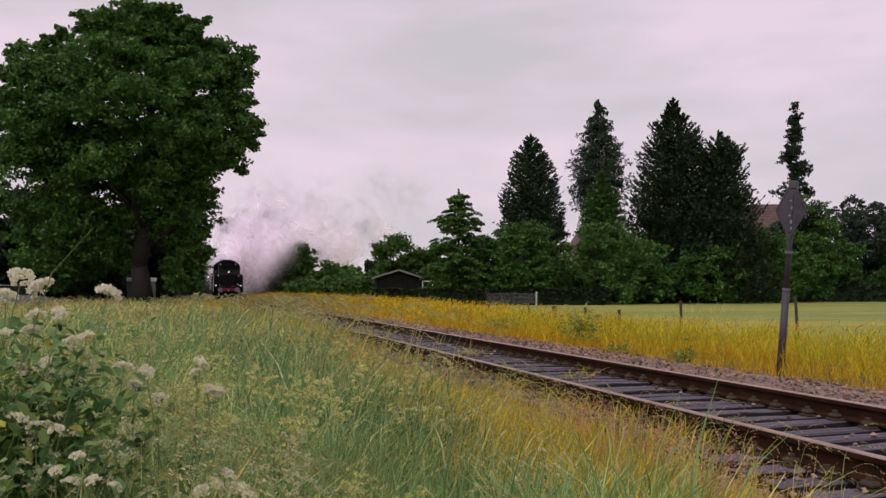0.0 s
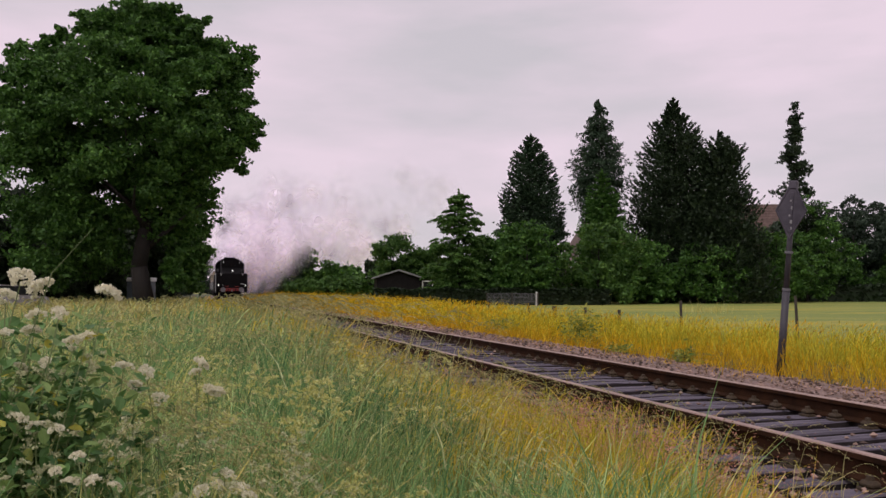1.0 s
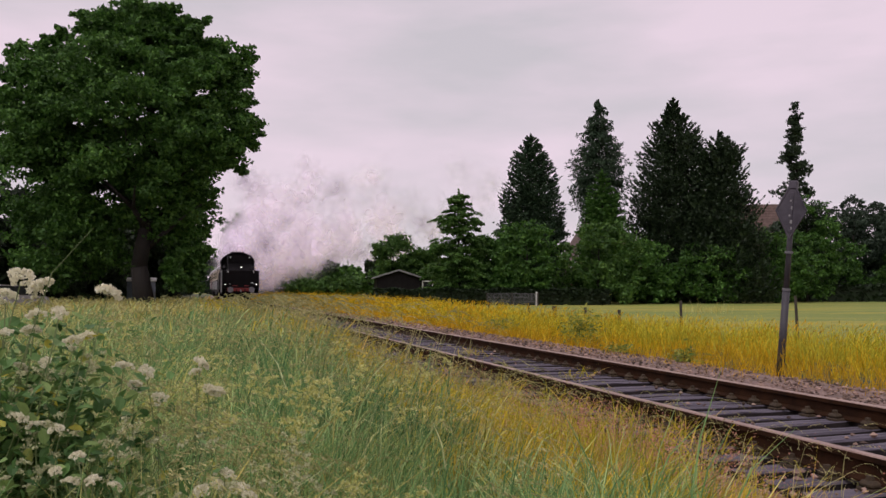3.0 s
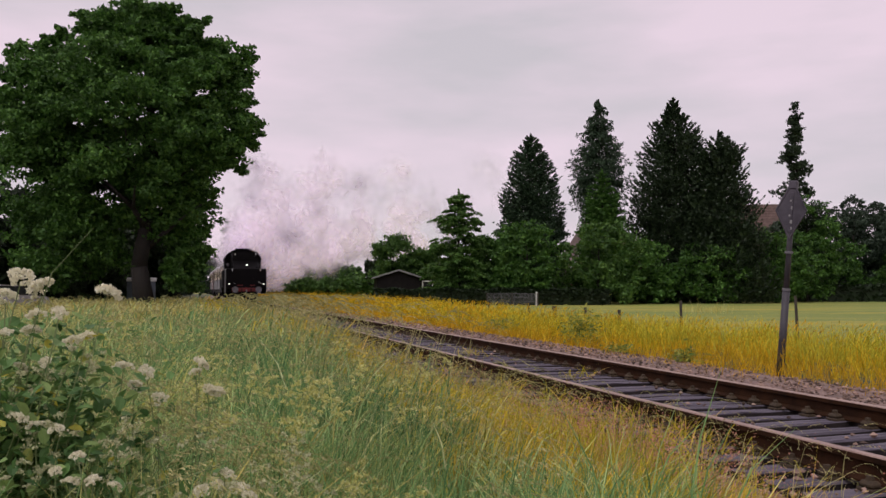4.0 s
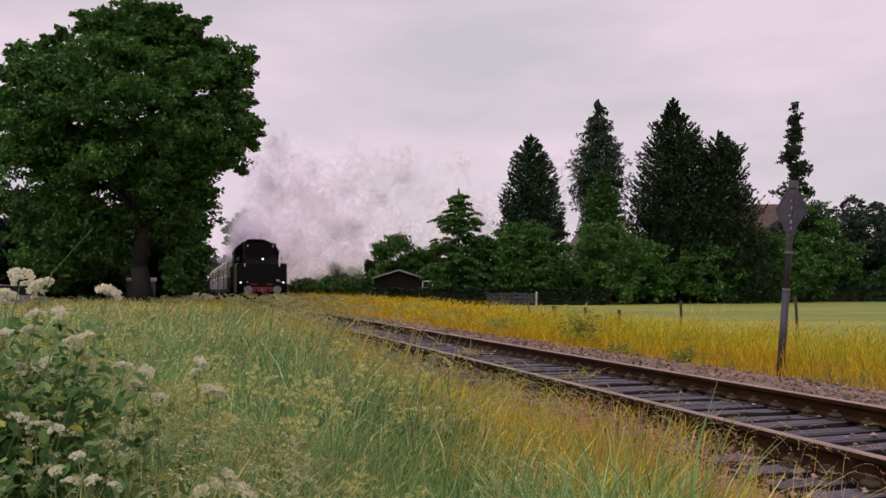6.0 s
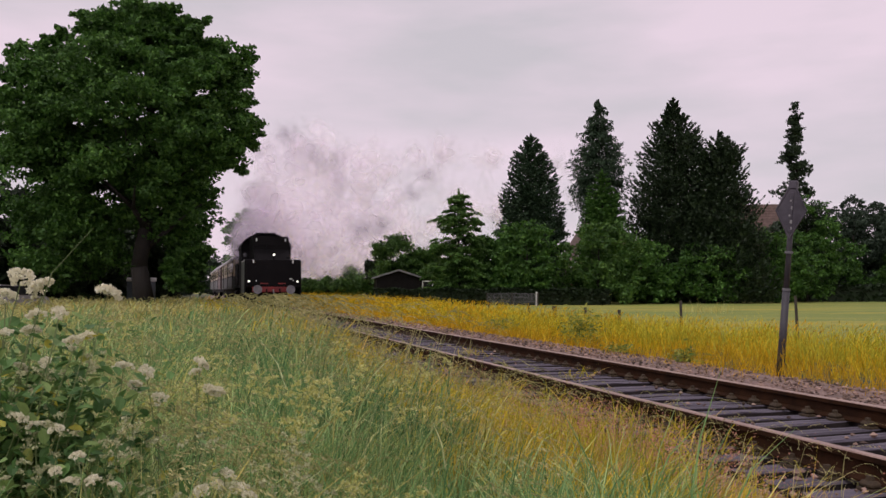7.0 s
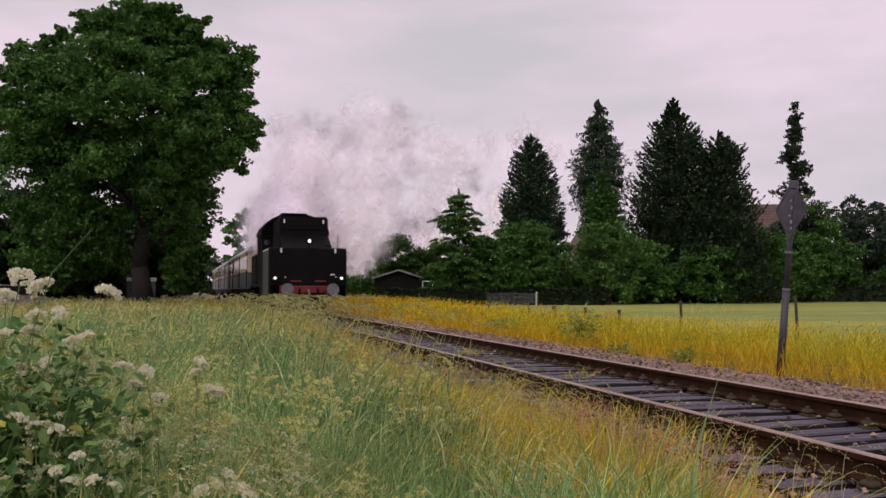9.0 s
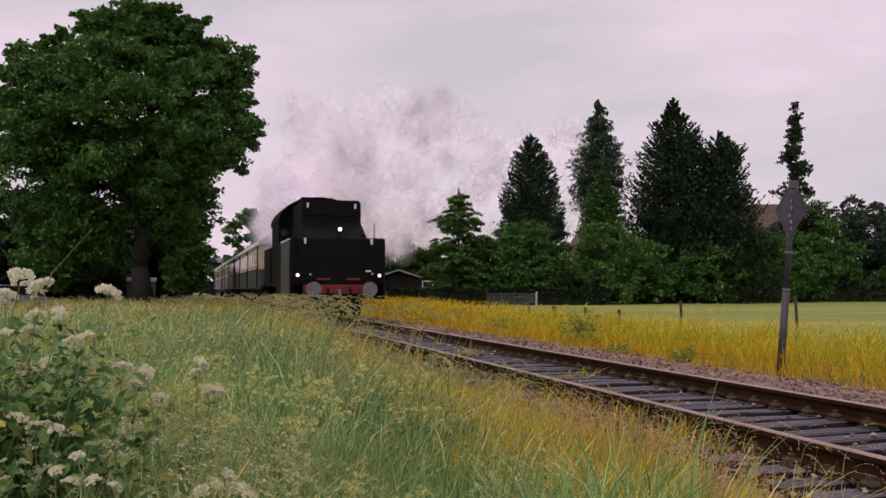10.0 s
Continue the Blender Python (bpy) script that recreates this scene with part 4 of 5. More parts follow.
    for name, label, sel, mat in (("amber_grass", "low amber-coloured grass along the ballast's far edge", low, M_AMBER), ("verge_grass", "rank golden-yellow grass on the verge beyond the line", ~low & ~high, M_GOLD),
                                  ("tall_verge_grass", "taller yellow-green grass where the verge meets the pasture", high, M_VERGEGREEN)):
        blades(name, label, x[sel], y[sel], 0 * x[sel], h[sel], np.maximum(0.0026, 0.00055 * r[sel]) * rng.uniform(0.5, 1.5, sel.sum()), rng, mat, lean=0.55, wind=(0.08, 0), rows=((0.0, 0.9), (0.6, 0.9), (1.0, 0.12)), droop=(0.15, 0.55))

    # paler green tufts that stand up out of the verge
    cs, cu = 5.0 + 45 * rng.random(70) ** 1.3, 4.0 + 4.0 * rng.random(70)
    per = 55
    w = np.repeat(rng.uniform(0.08, 0.24, 70), per)
    s, u = np.repeat(cs, per) + rng.normal(0, 1.3, len(w)) * w, np.repeat(cu, per) + rng.normal(0, 1, len(w)) * w
    x, y = ALONG.x * s + ACROSS.x * (u + OFFSET), ALONG.y * s + ACROSS.y * (u + OFFSET)
    h = np.repeat(rng.uniform(0.45, 0.85, 70), per) * rng.uniform(0.6, 1.1, len(w))
    blades("verge_tufts", "pale green grass tufts standing out of the verge", x, y, 0 * x, h, np.maximum(0.004, 0.0008 * np.hypot(x, y)), rng, M_VERGEGREEN, lean=0.32, wind=(0.06, 0), droop=(0.15, 0.5))
    n = 9000
    s, u = 4.0 + 40 * rng.random(n) ** 1.4, 3.0 + 4.4 * rng.random(n)
    p = np.stack((ALONG.x * s + ACROSS.x * (u + OFFSET), ALONG.y * s + ACROSS.y * (u + OFFSET), rng.uniform(0.30, 0.62, n) * (1 + 0.5 * np.clip((s - 20) / 30, 0, 1))), -1)
    way = np.stack((rng.normal(0.3, 0.3, n), rng.normal(0, 0.3, n), np.full(n, 0.8)), -1)
    tagged(part("verge_seed_heads", leaf_mesh("verge_seed_heads", p, np.maximum(0.010, 0.0009 * np.hypot(p[:, 0], p[:, 1])), rng, aspect=5.0, way=way), M_GOLD), "yellow-green feathery grass heads on the verge", "grass", kind="stuff")

    n = 9000
    r, a = rng.uniform(2.2, 11, n), rng.uniform(0.62, 5.66, n)
    x, y = r * np.sin(a), r * np.cos(a)
    keep = track_coords(x, y)[1] < -2.0
    x, y, r = x[keep], y[keep], r[keep]
    blades("meadow_grass", "tall grey-green meadow grass behind the standpoint", x, y, 0 * x, meadow_height(x, y) * rng.uniform(0.5, 1.0, len(x)), np.full(len(x), 0.03), rng, M_GRASS, lean=0.4, rows=((0.0, 0.9), (0.6, 0.9), (1.0, 0.12)))


make_grass()


# ---------- things by the line ----------
def make_sign():
    sign = tagged(new("railway_sign"), "leaning grey diamond-shaped railway sign seen from behind", "sign")
    sign.matrix_basis = pose(4.80, 12.15, -0.02, 0, 5.0, -34)
    part("lower_post", bm_rod((0, 0, -0.1), (0, 0, 1.22), 0.055, 0.050, 14), M_POST, sign, smooth=True)
    part("upper_post", bm_rod((0, 0, 1.2), (0, 0, 2.55), 0.040, 0.036, 14), M_POST, sign, smooth=True)
    for z in (1.22, 1.75):
        part("clamp", bm_rod((0, 0, z), (0, 0, z + 0.035), 0.058, None, 14), M_STEEL, sign)
    bm = bm_prism([(0, 1.96), (0.205, 2.36), (0.0, 2.78), (-0.205, 2.36)], -0.055, -0.043)
    part("plate", bm, M_SIGN, sign)
    for p, q in (((0, 1.96), (0.205, 2.36)), ((0.205, 2.36), (0, 2.78)), ((0, 2.78), (-0.205, 2.36)), ((-0.205, 2.36), (0, 1.96))):
        part("rim", bm_rod((p[0], -0.058, p[1]), (q[0], -0.058, q[1]), 0.012, None, 6), M_SIGN, sign)
    part("cap", bm_box(-0.06, 0.06, -0.07, 0.05, 2.66, 2.79, 0.02), M_SIGN, sign)
    for bx, bz, bw, bh in ((0.012, 2.20, 0.016, 0.05), (-0.014, 2.29, 0.012, 0.03), (0.010, 2.40, 0.010, 0.05), (-0.008, 2.50, 0.012, 0.025), (0.02, 2.11, 0.010, 0.04)):
        part("paint_flake", bm_box(bx - bw, bx + bw, -0.079, -0.0755, bz - bh / 2, bz + bh / 2, 0.001), M_FELT, sign, "pale flaking paint")
    part("bracket", bm_box(-0.02, 0.02, -0.075, -0.058, 2.05, 2.62, 0.004), M_SIGN, sign)


make_sign()


def make_fence():
    for i, (x, y, h, r) in enumerate(((3.1, 30.7, 0.68, 0.055), (3.75, 28.6, 0.58, 0.09), (4.42, 26.4, 0.58, 0.05), (5.04, 24.3, 0.56, 0.05), (5.98, 21.3, 0.86, 0.036), (7.55, 18.1, 1.0, 0.032), (1.9, 35.0, 0.55, 0.05), (-0.5, 43.0, 0.6, 0.05), (-2.3, 48.0, 0.6, 0.05))):
        post = tagged(part("fence_post", bm_rod((0, 0, -0.1), (0.02, 0, h + 0.08), r, r * 0.92, 8), M_WOOD), "short weathered wooden fence post in the long grass", "fence post", "pasture fence posts")
        post.matrix_basis = pose(x, y, 0, 0, (i % 3 - 1) * 1.5, i * 40)
    for x, y, h, r in ((12.3, 70.0, 1.35, 0.07), (27.5, 80.0, 1.6, 0.10), (7.1, 64.5, 1.05, 0.08), (8.9, 69.5, 2.2, 0.08)):
        post = tagged(part("fence_post", bm_rod((0, 0, -0.1), (0, 0, h), r, r * 0.95, 8), M_WHITE), "pale fence post before the garden hedge", "fence post", "garden fence posts")
        post.location = (x, y, 0)

    net = tagged(new("netting_fence"), "grey wire netting on posts before the hedge", "fence")
    net.location = (5.2, 64.0, 0)
    for px in (-1.9, 0.0, 1.95):
        part("post", bm_rod((px, 0, -0.1), (px, 0, 1.0), 0.045, None, 7), M_WOOD, net)
    bm = bmesh.new()
    for i in range(9):
        bm_rod((-1.9, 0.03, 0.12 + i * 0.1), (1.95, 0.03, 0.12 + i * 0.1), 0.010, None, 4, bm)
    for i in range(36):
        bm_rod((-1.85 + i * 0.107, 0.03, 0.1), (-1.85 + i * 0.107, 0.03, 0.94), 0.010, None, 4, bm)
    part("netting", bm, M_STEEL, net, "grey wire mesh")


make_fence()


def make_shed():
    shed = tagged(new("garden_shed"), "low dark wooden shed with a pale felt roof", "shed")
    shed.matrix_basis = pose(-4.1, 78.0, 0, 0, 0, 8)
    part("wall", bm_prism([(-2.0, -0.05), (2.0, -0.05), (2.0, 2.3), (0, 2.92), (-2.0, 2.3)], 0, 4.0), M_SHED, shed)
    for s in (-1, 1):
        part("roof", bm_prism([(0, 2.94), (s * 2.25, 2.24), (s * 2.25, 2.34), (0, 3.06)], -0.2, 4.2), M_FELT, shed)
        part("bargeboard", bm_prism([(0, 2.95), (s * 2.3, 2.23), (s * 2.3, 2.37), (0, 3.09)], -0.25, -0.205), M_FELT, shed)
    part("window", bm_box(2.3, 3.1, 0.1, 0.2, 1.0, 1.85), M_GLASS, shed)
    for a in ((2.2, 2.3, 0.05, 0.22, 0.9, 1.95), (3.1, 3.2, 0.05, 0.22, 0.9, 1.95), (2.2, 3.2, 0.05, 0.22, 1.95, 2.05)):
        part("window_frame", bm_box(*a), M_WHITE, shed)
    part("lean_to", bm_box(2.0, 3.3, 0.22, 3.0, -0.05, 2.15), M_SHED, shed)


make_shed()


def make_house(x, y, rz, w, d, eave, ridge, label):
    house = tagged(new("house"), label, "house")
    house.matrix_basis = pose(x, y, 0, 0, 0, rz)
    part("wall", bm_prism([(-w / 2, -0.05), (w / 2, -0.05), (w / 2, eave), (0, ridge - 0.2), (-w / 2, eave)], 0, d), M_BRICK, house)
    slope = math.atan2(ridge - eave, w / 2)
    for s in (-1, 1):
        part("roof", bm_prism([(0, ridge - 0.12), (s * (w / 2 + 0.4), eave - 0.55), (s * (w / 2 + 0.4), eave - 0.37), (0, ridge + 0.06)], -0.3, d + 0.3), M_TILE, house)
        part("bargeboard", bm_prism([(0, ridge - 0.2), (s * (w / 2 + 0.45), eave - 0.66), (s * (w / 2 + 0.45), eave - 0.34), (0, ridge + 0.1)], -0.38, -0.31), M_WHITE, house)
        rows = int((w / 2 + 0.4) / math.cos(slope) / 0.4)
        for i in range(rows):
            c = (i + 0.5) * 0.4
            px, pz = s * c * math.cos(slope), ridge + 0.08 - c * math.sin(slope)
            part("tile_course", bm_rod((px, -0.3, pz), (px, d + 0.3, pz), 0.05, None, 5), M_TILE, house)
    part("chimney", bm_box(-0.4, 0.4, d * 0.5 - 0.4, d * 0.5 + 0.4, ridge - 1.0, ridge + 0.5, 0.03), M_BRICK, house)
    for s in (-1, 1):
        part("window", bm_box(s * 1.6 - 0.6, s * 1.6 + 0.6, -0.05, 0.05, 1.0, 2.3), M_GLASS, house)
    return house


make_house(18.6, 95.0, 4, 9.0, 9.0, 3.2, 10.6, "brick house with a steep tiled roof behind conifers")
make_house(43.4, 104.0, 82, 9.0, 13.0, 3.4, 11.7, "brick house with a red-brown tiled roof")


def make_left_yard():
    car = tagged(new("car"), "pale silver parked car half hidden by the hedge plants", "car")
    car.matrix_basis = pose(-22.6, 44.0, 0, 0, 0, 75)
    part("body", bm_prism([(-2.1, 0.3), (2.1, 0.3), (2.15, 0.62), (2.0, 0.82), (1.1, 0.92), (-1.9, 0.95), (-2.15, 0.7)], -0.85, 0.85), M_CARPAINT, car)
    part("cabin", bm_prism([(1.1, 0.92), (0.35, 1.38), (-1.2, 1.42), (-1.85, 0.95)], -0.72, 0.72), M_GLASS, car)
    part("roof", bm_prism([(0.35, 1.38), (0.3, 1.43), (-1.15, 1.47), (-1.25, 1.42)], -0.70, 0.70), M_CARPAINT, car)
    for px in (-1.3, 1.3):
        for py in (-0.88, 0.70):
            part("wheel", bm_rod((px, py, 0.31), (px, py + 0.18, 0.31), 0.31, None, 18), M_TYRE, car)
    box = tagged(new("storage_container"), "dark blue-grey steel storage box beside the tree", "container")
    box.matrix_basis = pose(-19.9, 56.0, 0, 0, 0, 6)
    part("body", bm_box(-0.75, 0.75, -0.75, 0.75, 0.0, 1.75, 0.04), M_BIN, box)
    part("lid", bm_box(-0.8, 0.8, -0.8, 0.8, 1.75, 2.0, 0.05), M_WHITE, box)


make_left_yard()

# ---------- the train: a tank engine running bunker first, and three coaches ----------
# Each vehicle's own space: y runs back along the train from its leading end, x to the right, z up from the rail head.
def wheelset(parent, y, r, spokes):
    """A pair of wheels on their axle, turning about x through its own origin."""
    bm = bm_rod((-0.95, 0, 0), (0.95, 0, 0), 0.07, None, 10)
    for s in (-1, 1):
        bmesh.ops.create_cone(bm, cap_ends=True, segments=28, radius1=r, radius2=r, depth=0.12, matrix=Matrix.Translation((s * 0.76, 0, 0)) @ Euler((0, radians(90), 0)).to_matrix().to_4x4())
        for k in range(spokes):
            a = k * 6.283 / spokes
            bm_rod((s * 0.83, 0.1 * math.cos(a), 0.1 * math.sin(a)), (s * 0.83, r * 0.85 * math.cos(a), r * 0.85 * math.sin(a)), 0.03, None, 5, bm)
    ws = part("wheelset", bm, M_BLACK, parent)
    ws.location = (0, y, r)
    ws["r"] = r
    return ws


def make_engine():
    eng = tagged(new("steam_locomotive"), "black steam tank locomotive running bunker first with lit lamps", "locomotive")
    # frame, buffer beam, buffers
    part("frame", bm_box(-0.55, 0.55, 0.62, 11.2, 0.62, 1.0, 0.02), M_BLACK, eng)
    part("buffer_beam", bm_box(-1.05, 1.05, 0.55, 0.64, 0.78, 1.06, 0.015), M_RED, eng, "red buffer beam")
    part("rear_beam", bm_box(-1.30, 1.30, 11.2, 11.3, 0.72, 1.12, 0.015), M_BLACK, eng)
    for s in (-1, 1):
        bm = bm_rod((s * 0.826, 0.06, 0.92), (s * 0.826, 0.0, 0.92), 0.215, 0.225, 26)
        buf = part("buffer", bm, M_STEEL, eng, "round grey steel buffer head", smooth=False)
        part("shank", bm_rod((s * 0.826, 0.56, 0.92), (s * 0.826, 0.05, 0.92), 0.13, 0.09, 16), M_BLACK, buf)
        part("beam_plate", bm_box(s * 0.45 - 0.19, s * 0.45 + 0.19, 0.60, 0.63, 1.20, 1.26), M_RED, eng)
        part("air_hose", bm_rod((s * 0.33, 0.52, 0.95), (s * 0.36, 0.42, 0.55), 0.035, 0.03, 8), M_BLACK, eng)
    part("coupling", bm_rod((0, 0.55, 0.9), (0, 0.25, 0.72), 0.05, 0.04, 8), M_STEEL, eng)
    # bunker: lower water tank, set-back upper coal box
    part("bunker", bm_box(-1.44, 1.44, 0.62, 4.6, 1.02, 2.47, 0.09, seg=3), M_BLACK, eng)
    part("coal_box", bm_prism([(-0.93, 2.44), (0.93, 2.44), (0.93, 3.66), (0.86, 3.73), (-0.86, 3.73), (-0.93, 3.66)], 1.95, 4.6), M_BLACK, eng)
    slope = bmesh.new()
    for a, b in (((-0.92, 0.80, 2.44), (0.92, 0.80, 2.44)), ((-0.92, 1.99, 3.05), (0.92, 1.99, 3.05)), ((-0.92, 1.99, 2.44), (0.92, 1.99, 2.44))):
        slope.verts.new(a), slope.verts.new(b)
    slope.verts.ensure_lookup_table()
    for q in ((0, 1, 3, 2), (2, 3, 5, 4), (4, 5, 1, 0), (0, 2, 4), (1, 5, 3)):
        slope.faces.new([slope.verts[i] for i in q])
    part("coal_box_front", slope, M_BLACK, eng)
    part("coal_rail", bm_box(-0.95, 0.95, 1.92, 1.97, 3.24, 3.28), M_BLACK, eng)
    for s in (-1, 1):
        part("side_apron", bm_box(s * 1.40 - 0.03, s * 1.40 + 0.03, 0.66, 4.5, 0.62, 1.1, 0.01), M_BLACK, eng)
        # paler sheet standing for sky light on the black tank side
        part("bunker_side_sheen", bm_box(s * 1.447 - 0.006, s * 1.447 + 0.006, 0.75, 2.95, 0.75, 2.38), M_TANKSIDE, eng, "grey-green sheen of sky light, coloured onto the tank side")
        part("beading", bm_box(s * 1.447 - 0.012, s * 1.447 + 0.012, 0.72, 3.0, 2.39, 2.43), M_WHITE, eng, "pale line along the tank edge")
        # lit lamps low on the bunker and small marker lights
        lamp = part("headlamp", bm_rod((s * 1.225, 0.66, 1.336), (s * 1.225, 0.52, 1.336), 0.12, 0.13, 20), M_BLACK, eng)
        part("lens", bm_rod((s * 1.225, 0.522, 1.336), (s * 1.225, 0.505, 1.336), 0.052, None, 20), M_LAMP, lamp, "lit white lamp glass")
        part("marker_bracket", bm_box(s * 1.0 - 0.032, s * 1.0 + 0.032, 0.58, 0.64, 2.27, 2.44, 0.006), M_WHITE, eng, "small white bracket")
        part("marker_bracket", bm_box(s * 0.75 - 0.03, s * 0.75 + 0.03, 1.89, 1.95, 3.47, 3.62, 0.006), M_WHITE, eng, "small white bracket")
        part("handrail", bm_rod((s * 1.30, 0.55, 1.55), (s * 1.30, 0.55, 2.3), 0.016, None, 6), M_BLACK, eng)
    rivet_me = bpy.data.meshes.new("rivet")
    bm = bm_rod((0, 0.008, 0), (0, -0.008, 0), 0.010, 0.007, 6)
    bm.to_mesh(rivet_me)
    bm.free()
    rivet_me.materials.append(M_BLACK)
    for z in (1.72, 2.12):
        part("seam", bm_box(-1.38, 1.38, 0.612, 0.622, z, z + 0.018), M_BLACK, eng)
    for s in (-1, 1):
        for i in range(26):
            rivet = new("rivet", rivet_me)
            rivet.parent = eng
            rivet.location = (s * (0.08 + i * 0.05), 0.614, 1.10)
    part("fitting", bm_box(0.82, 0.98, 0.58, 0.64, 1.44, 1.50, 0.01), M_WHITE, eng)
    part("fitting", bm_box(1.0, 1.05, 0.58, 0.64, 1.36, 1.41, 0.01), M_WHITE, eng)
    part("fitting", bm_box(-0.87, -0.82, 0.58, 0.64, 1.34, 1.39, 0.01), M_WHITE, eng)
    lamp = part("headlamp", bm_rod((0.02, 0.72, 2.71), (0.02, 0.52, 2.71), 0.12, 0.13, 20), M_BLACK, eng)
    part("lens", bm_rod((0.02, 0.522, 2.71), (0.02, 0.505, 2.71), 0.062, None, 20), M_LAMP, lamp, "lit white lamp glass")
    part("lamp_iron", bm_rod((0.02, 0.66, 2.35), (0.02, 0.66, 2.66), 0.025, None, 6), M_BLACK, eng)
    part("aerial", bm_rod((1.12, 0.8, 2.45), (1.12, 0.8, 2.95), 0.018, 0.014, 6), M_BLACK, eng)
    part("filler_cap", bm_rod((0.80, 1.1, 2.46), (0.80, 1.1, 2.60), 0.16, 0.12, 14), M_BLACK, eng)
    # cab with an arched roof
    arch = [(math.sin(a) * 1.40, 3.20 + 0.88 * math.cos(a)) for a in [radians(k) for k in range(-90, 91, 12)]]
    part("cab", bm_prism([(-1.345, 1.02), *[(x * 0.975, z - 0.03) for x, z in arch], (1.345, 1.02)], 4.6, 6.7), M_BLACK, eng)
    part("cab_roof", bm_prism([*arch, *[(x * 0.965, z - 0.05) for x, z in arch[::-1]]], 4.4, 6.9), M_BLACK, eng)
    part("roof_vent", bm_box(-0.55, 0.55, 5.0, 6.2, 4.02, 4.13, 0.03), M_BLACK, eng)
    for s in (-1, 1):
        part("cab_window", bm_box(s * 1.345 - 0.01, s * 1.345 + 0.01, 4.9, 5.9, 2.3, 2.95), M_GLASS, eng)
        part("spectacle", bm_rod((s * 1.14, 4.61, 2.85), (s * 1.14, 4.58, 2.85), 0.12, None, 16), M_GLASS, eng)
        part("cab_step", bm_box(s * 1.38 - 0.08, s * 1.38 + 0.08, 5.0, 5.6, 0.35, 0.40), M_BLACK, eng)
        part("side_tank", bm_box(s * 0.98 - 0.45, s * 0.98 + 0.45, 6.7, 9.0, 1.15, 2.45, 0.05), M_BLACK, eng)
        part("cylinder", bm_rod((s * 1.12, 9.2, 0.62), (s * 1.12, 10.2, 0.62), 0.30, None, 18), M_BLACK, eng)
    part("boiler", bm_rod((0, 6.6, 2.25), (0, 10.9, 2.25), 0.78, None, 28), M_BLACK, eng, smooth=False)
    part("chimney", bm_rod((0, 9.9, 2.9), (0, 9.9, 3.75), 0.24, 0.27, 18), M_BLACK, eng)
    part("steam_dome", bm_rod((0, 8.3, 2.9), (0, 8.3, 3.55), 0.36, 0.28, 18), M_BLACK, eng)
    part("running_plate", bm_box(-1.38, 1.38, 6.7, 11.2, 1.02, 1.06), M_BLACK, eng)
    sets = [wheelset(eng, y, r, 10) for y, r in ((1.7, 0.40), (4.1, 0.70), (5.9, 0.70), (7.7, 0.70), (9.9, 0.40))]
    return eng, sets


def make_coach(label, upper, lower, first):
    """A coach 17.6 m long; upper and lower body colours; first: the colour of the leading saloon."""
    L, W = 17.6, 1.37
    co = tagged(new("railway_coach"), label, "railway coach", "coaches of the train")
    part("lower_body", bm_box(-W, W, 0.3, L, 0.95, 1.78, 0.03), lower, co)
    part("upper_body", bm_box(-W + 0.01, W - 0.01, 0.3, L, 1.78, 2.86, 0.02), upper, co)
    if first:
        part("end_panel", bm_box(-W - 0.01, W + 0.01, 0.28, 6.4, 0.96, 2.85, 0.02), first, co)
    arch = [(math.sin(a) * (W + 0.05), 2.84 + 0.50 * math.cos(a)) for a in [radians(k) for k in range(-90, 91, 12)]]
    part("roof", bm_prism(arch, 0.2, L + 0.1), M_ROOF, co, "pale grey arched roof", smooth=False)
    part("underframe", bm_box(-1.1, 1.1, 0.5, L - 0.2, 0.7, 0.96), M_BLACK, co)
    part("gangway", bm_box(-0.5, 0.5, 0.0, 0.32, 1.0, 2.9, 0.03), M_BLACK, co)
    part("battery_box", bm_box(-1.15, 1.15, 7.5, 10.0, 0.42, 0.72, 0.03), M_BLACK, co)
    for s in (-1, 1):
        part("waist_line", bm_box(s * W - 0.012, s * W + 0.012, 0.32, L - 0.02, 1.755, 1.80), M_BLACK, co)
        part("gutter", bm_box(s * (W + 0.03) - 0.03, s * (W + 0.03) + 0.03, 0.25, L + 0.05, 2.80, 2.86), M_WHITE, co)
        for y in (0.95, 6.9, 13.2, L - 1.0):
            d = part("door", bm_box(s * W - 0.02, s * W + 0.02, y - 0.34, y + 0.34, 1.0, 2.78, 0.01), M_BLACK, co, "dark recessed door")
            part("pane", bm_box(s * W - 0.024, s * W + 0.024, y - 0.22, y + 0.22, 1.9, 2.6), M_GLASS, d)
        for y in (2.2, 3.6, 5.0, 8.3, 9.6, 10.9, 14.4, 15.6):
            w = part("window", bm_box(s * W - 0.016, s * W + 0.016, y - 0.40, y + 0.40, 1.95, 2.62, 0.01), upper, co)
            part("pane", bm_box(s * W - 0.020, s * W + 0.020, y - 0.35, y + 0.35, 2.0, 2.57), M_GLASS, w)
    for y in (1.5, 5.2, 8.8, 12.4, 16.0):
        part("roof_vent", bm_rod((0, y, 3.3), (0, y, 3.46), 0.14, 0.18, 10), M_ROOF, co)
    for y in (2.6, L - 2.6):
        part("bogie_frame", bm_box(-1.05, 1.05, y - 1.5, y + 1.5, 0.42, 0.68, 0.04), M_BLACK, co)
    for s in (-1, 1):
        part("buffer", bm_rod((s * 0.826, -0.2, 0.92), (s * 0.826, 0.3, 0.92), 0.2, 0.1, 14), M_BLACK, co)
    sets = [wheelset(co, y, 0.46, 0) for y in (1.5, 3.7, L - 3.7, L - 1.5)]
    return co, sets


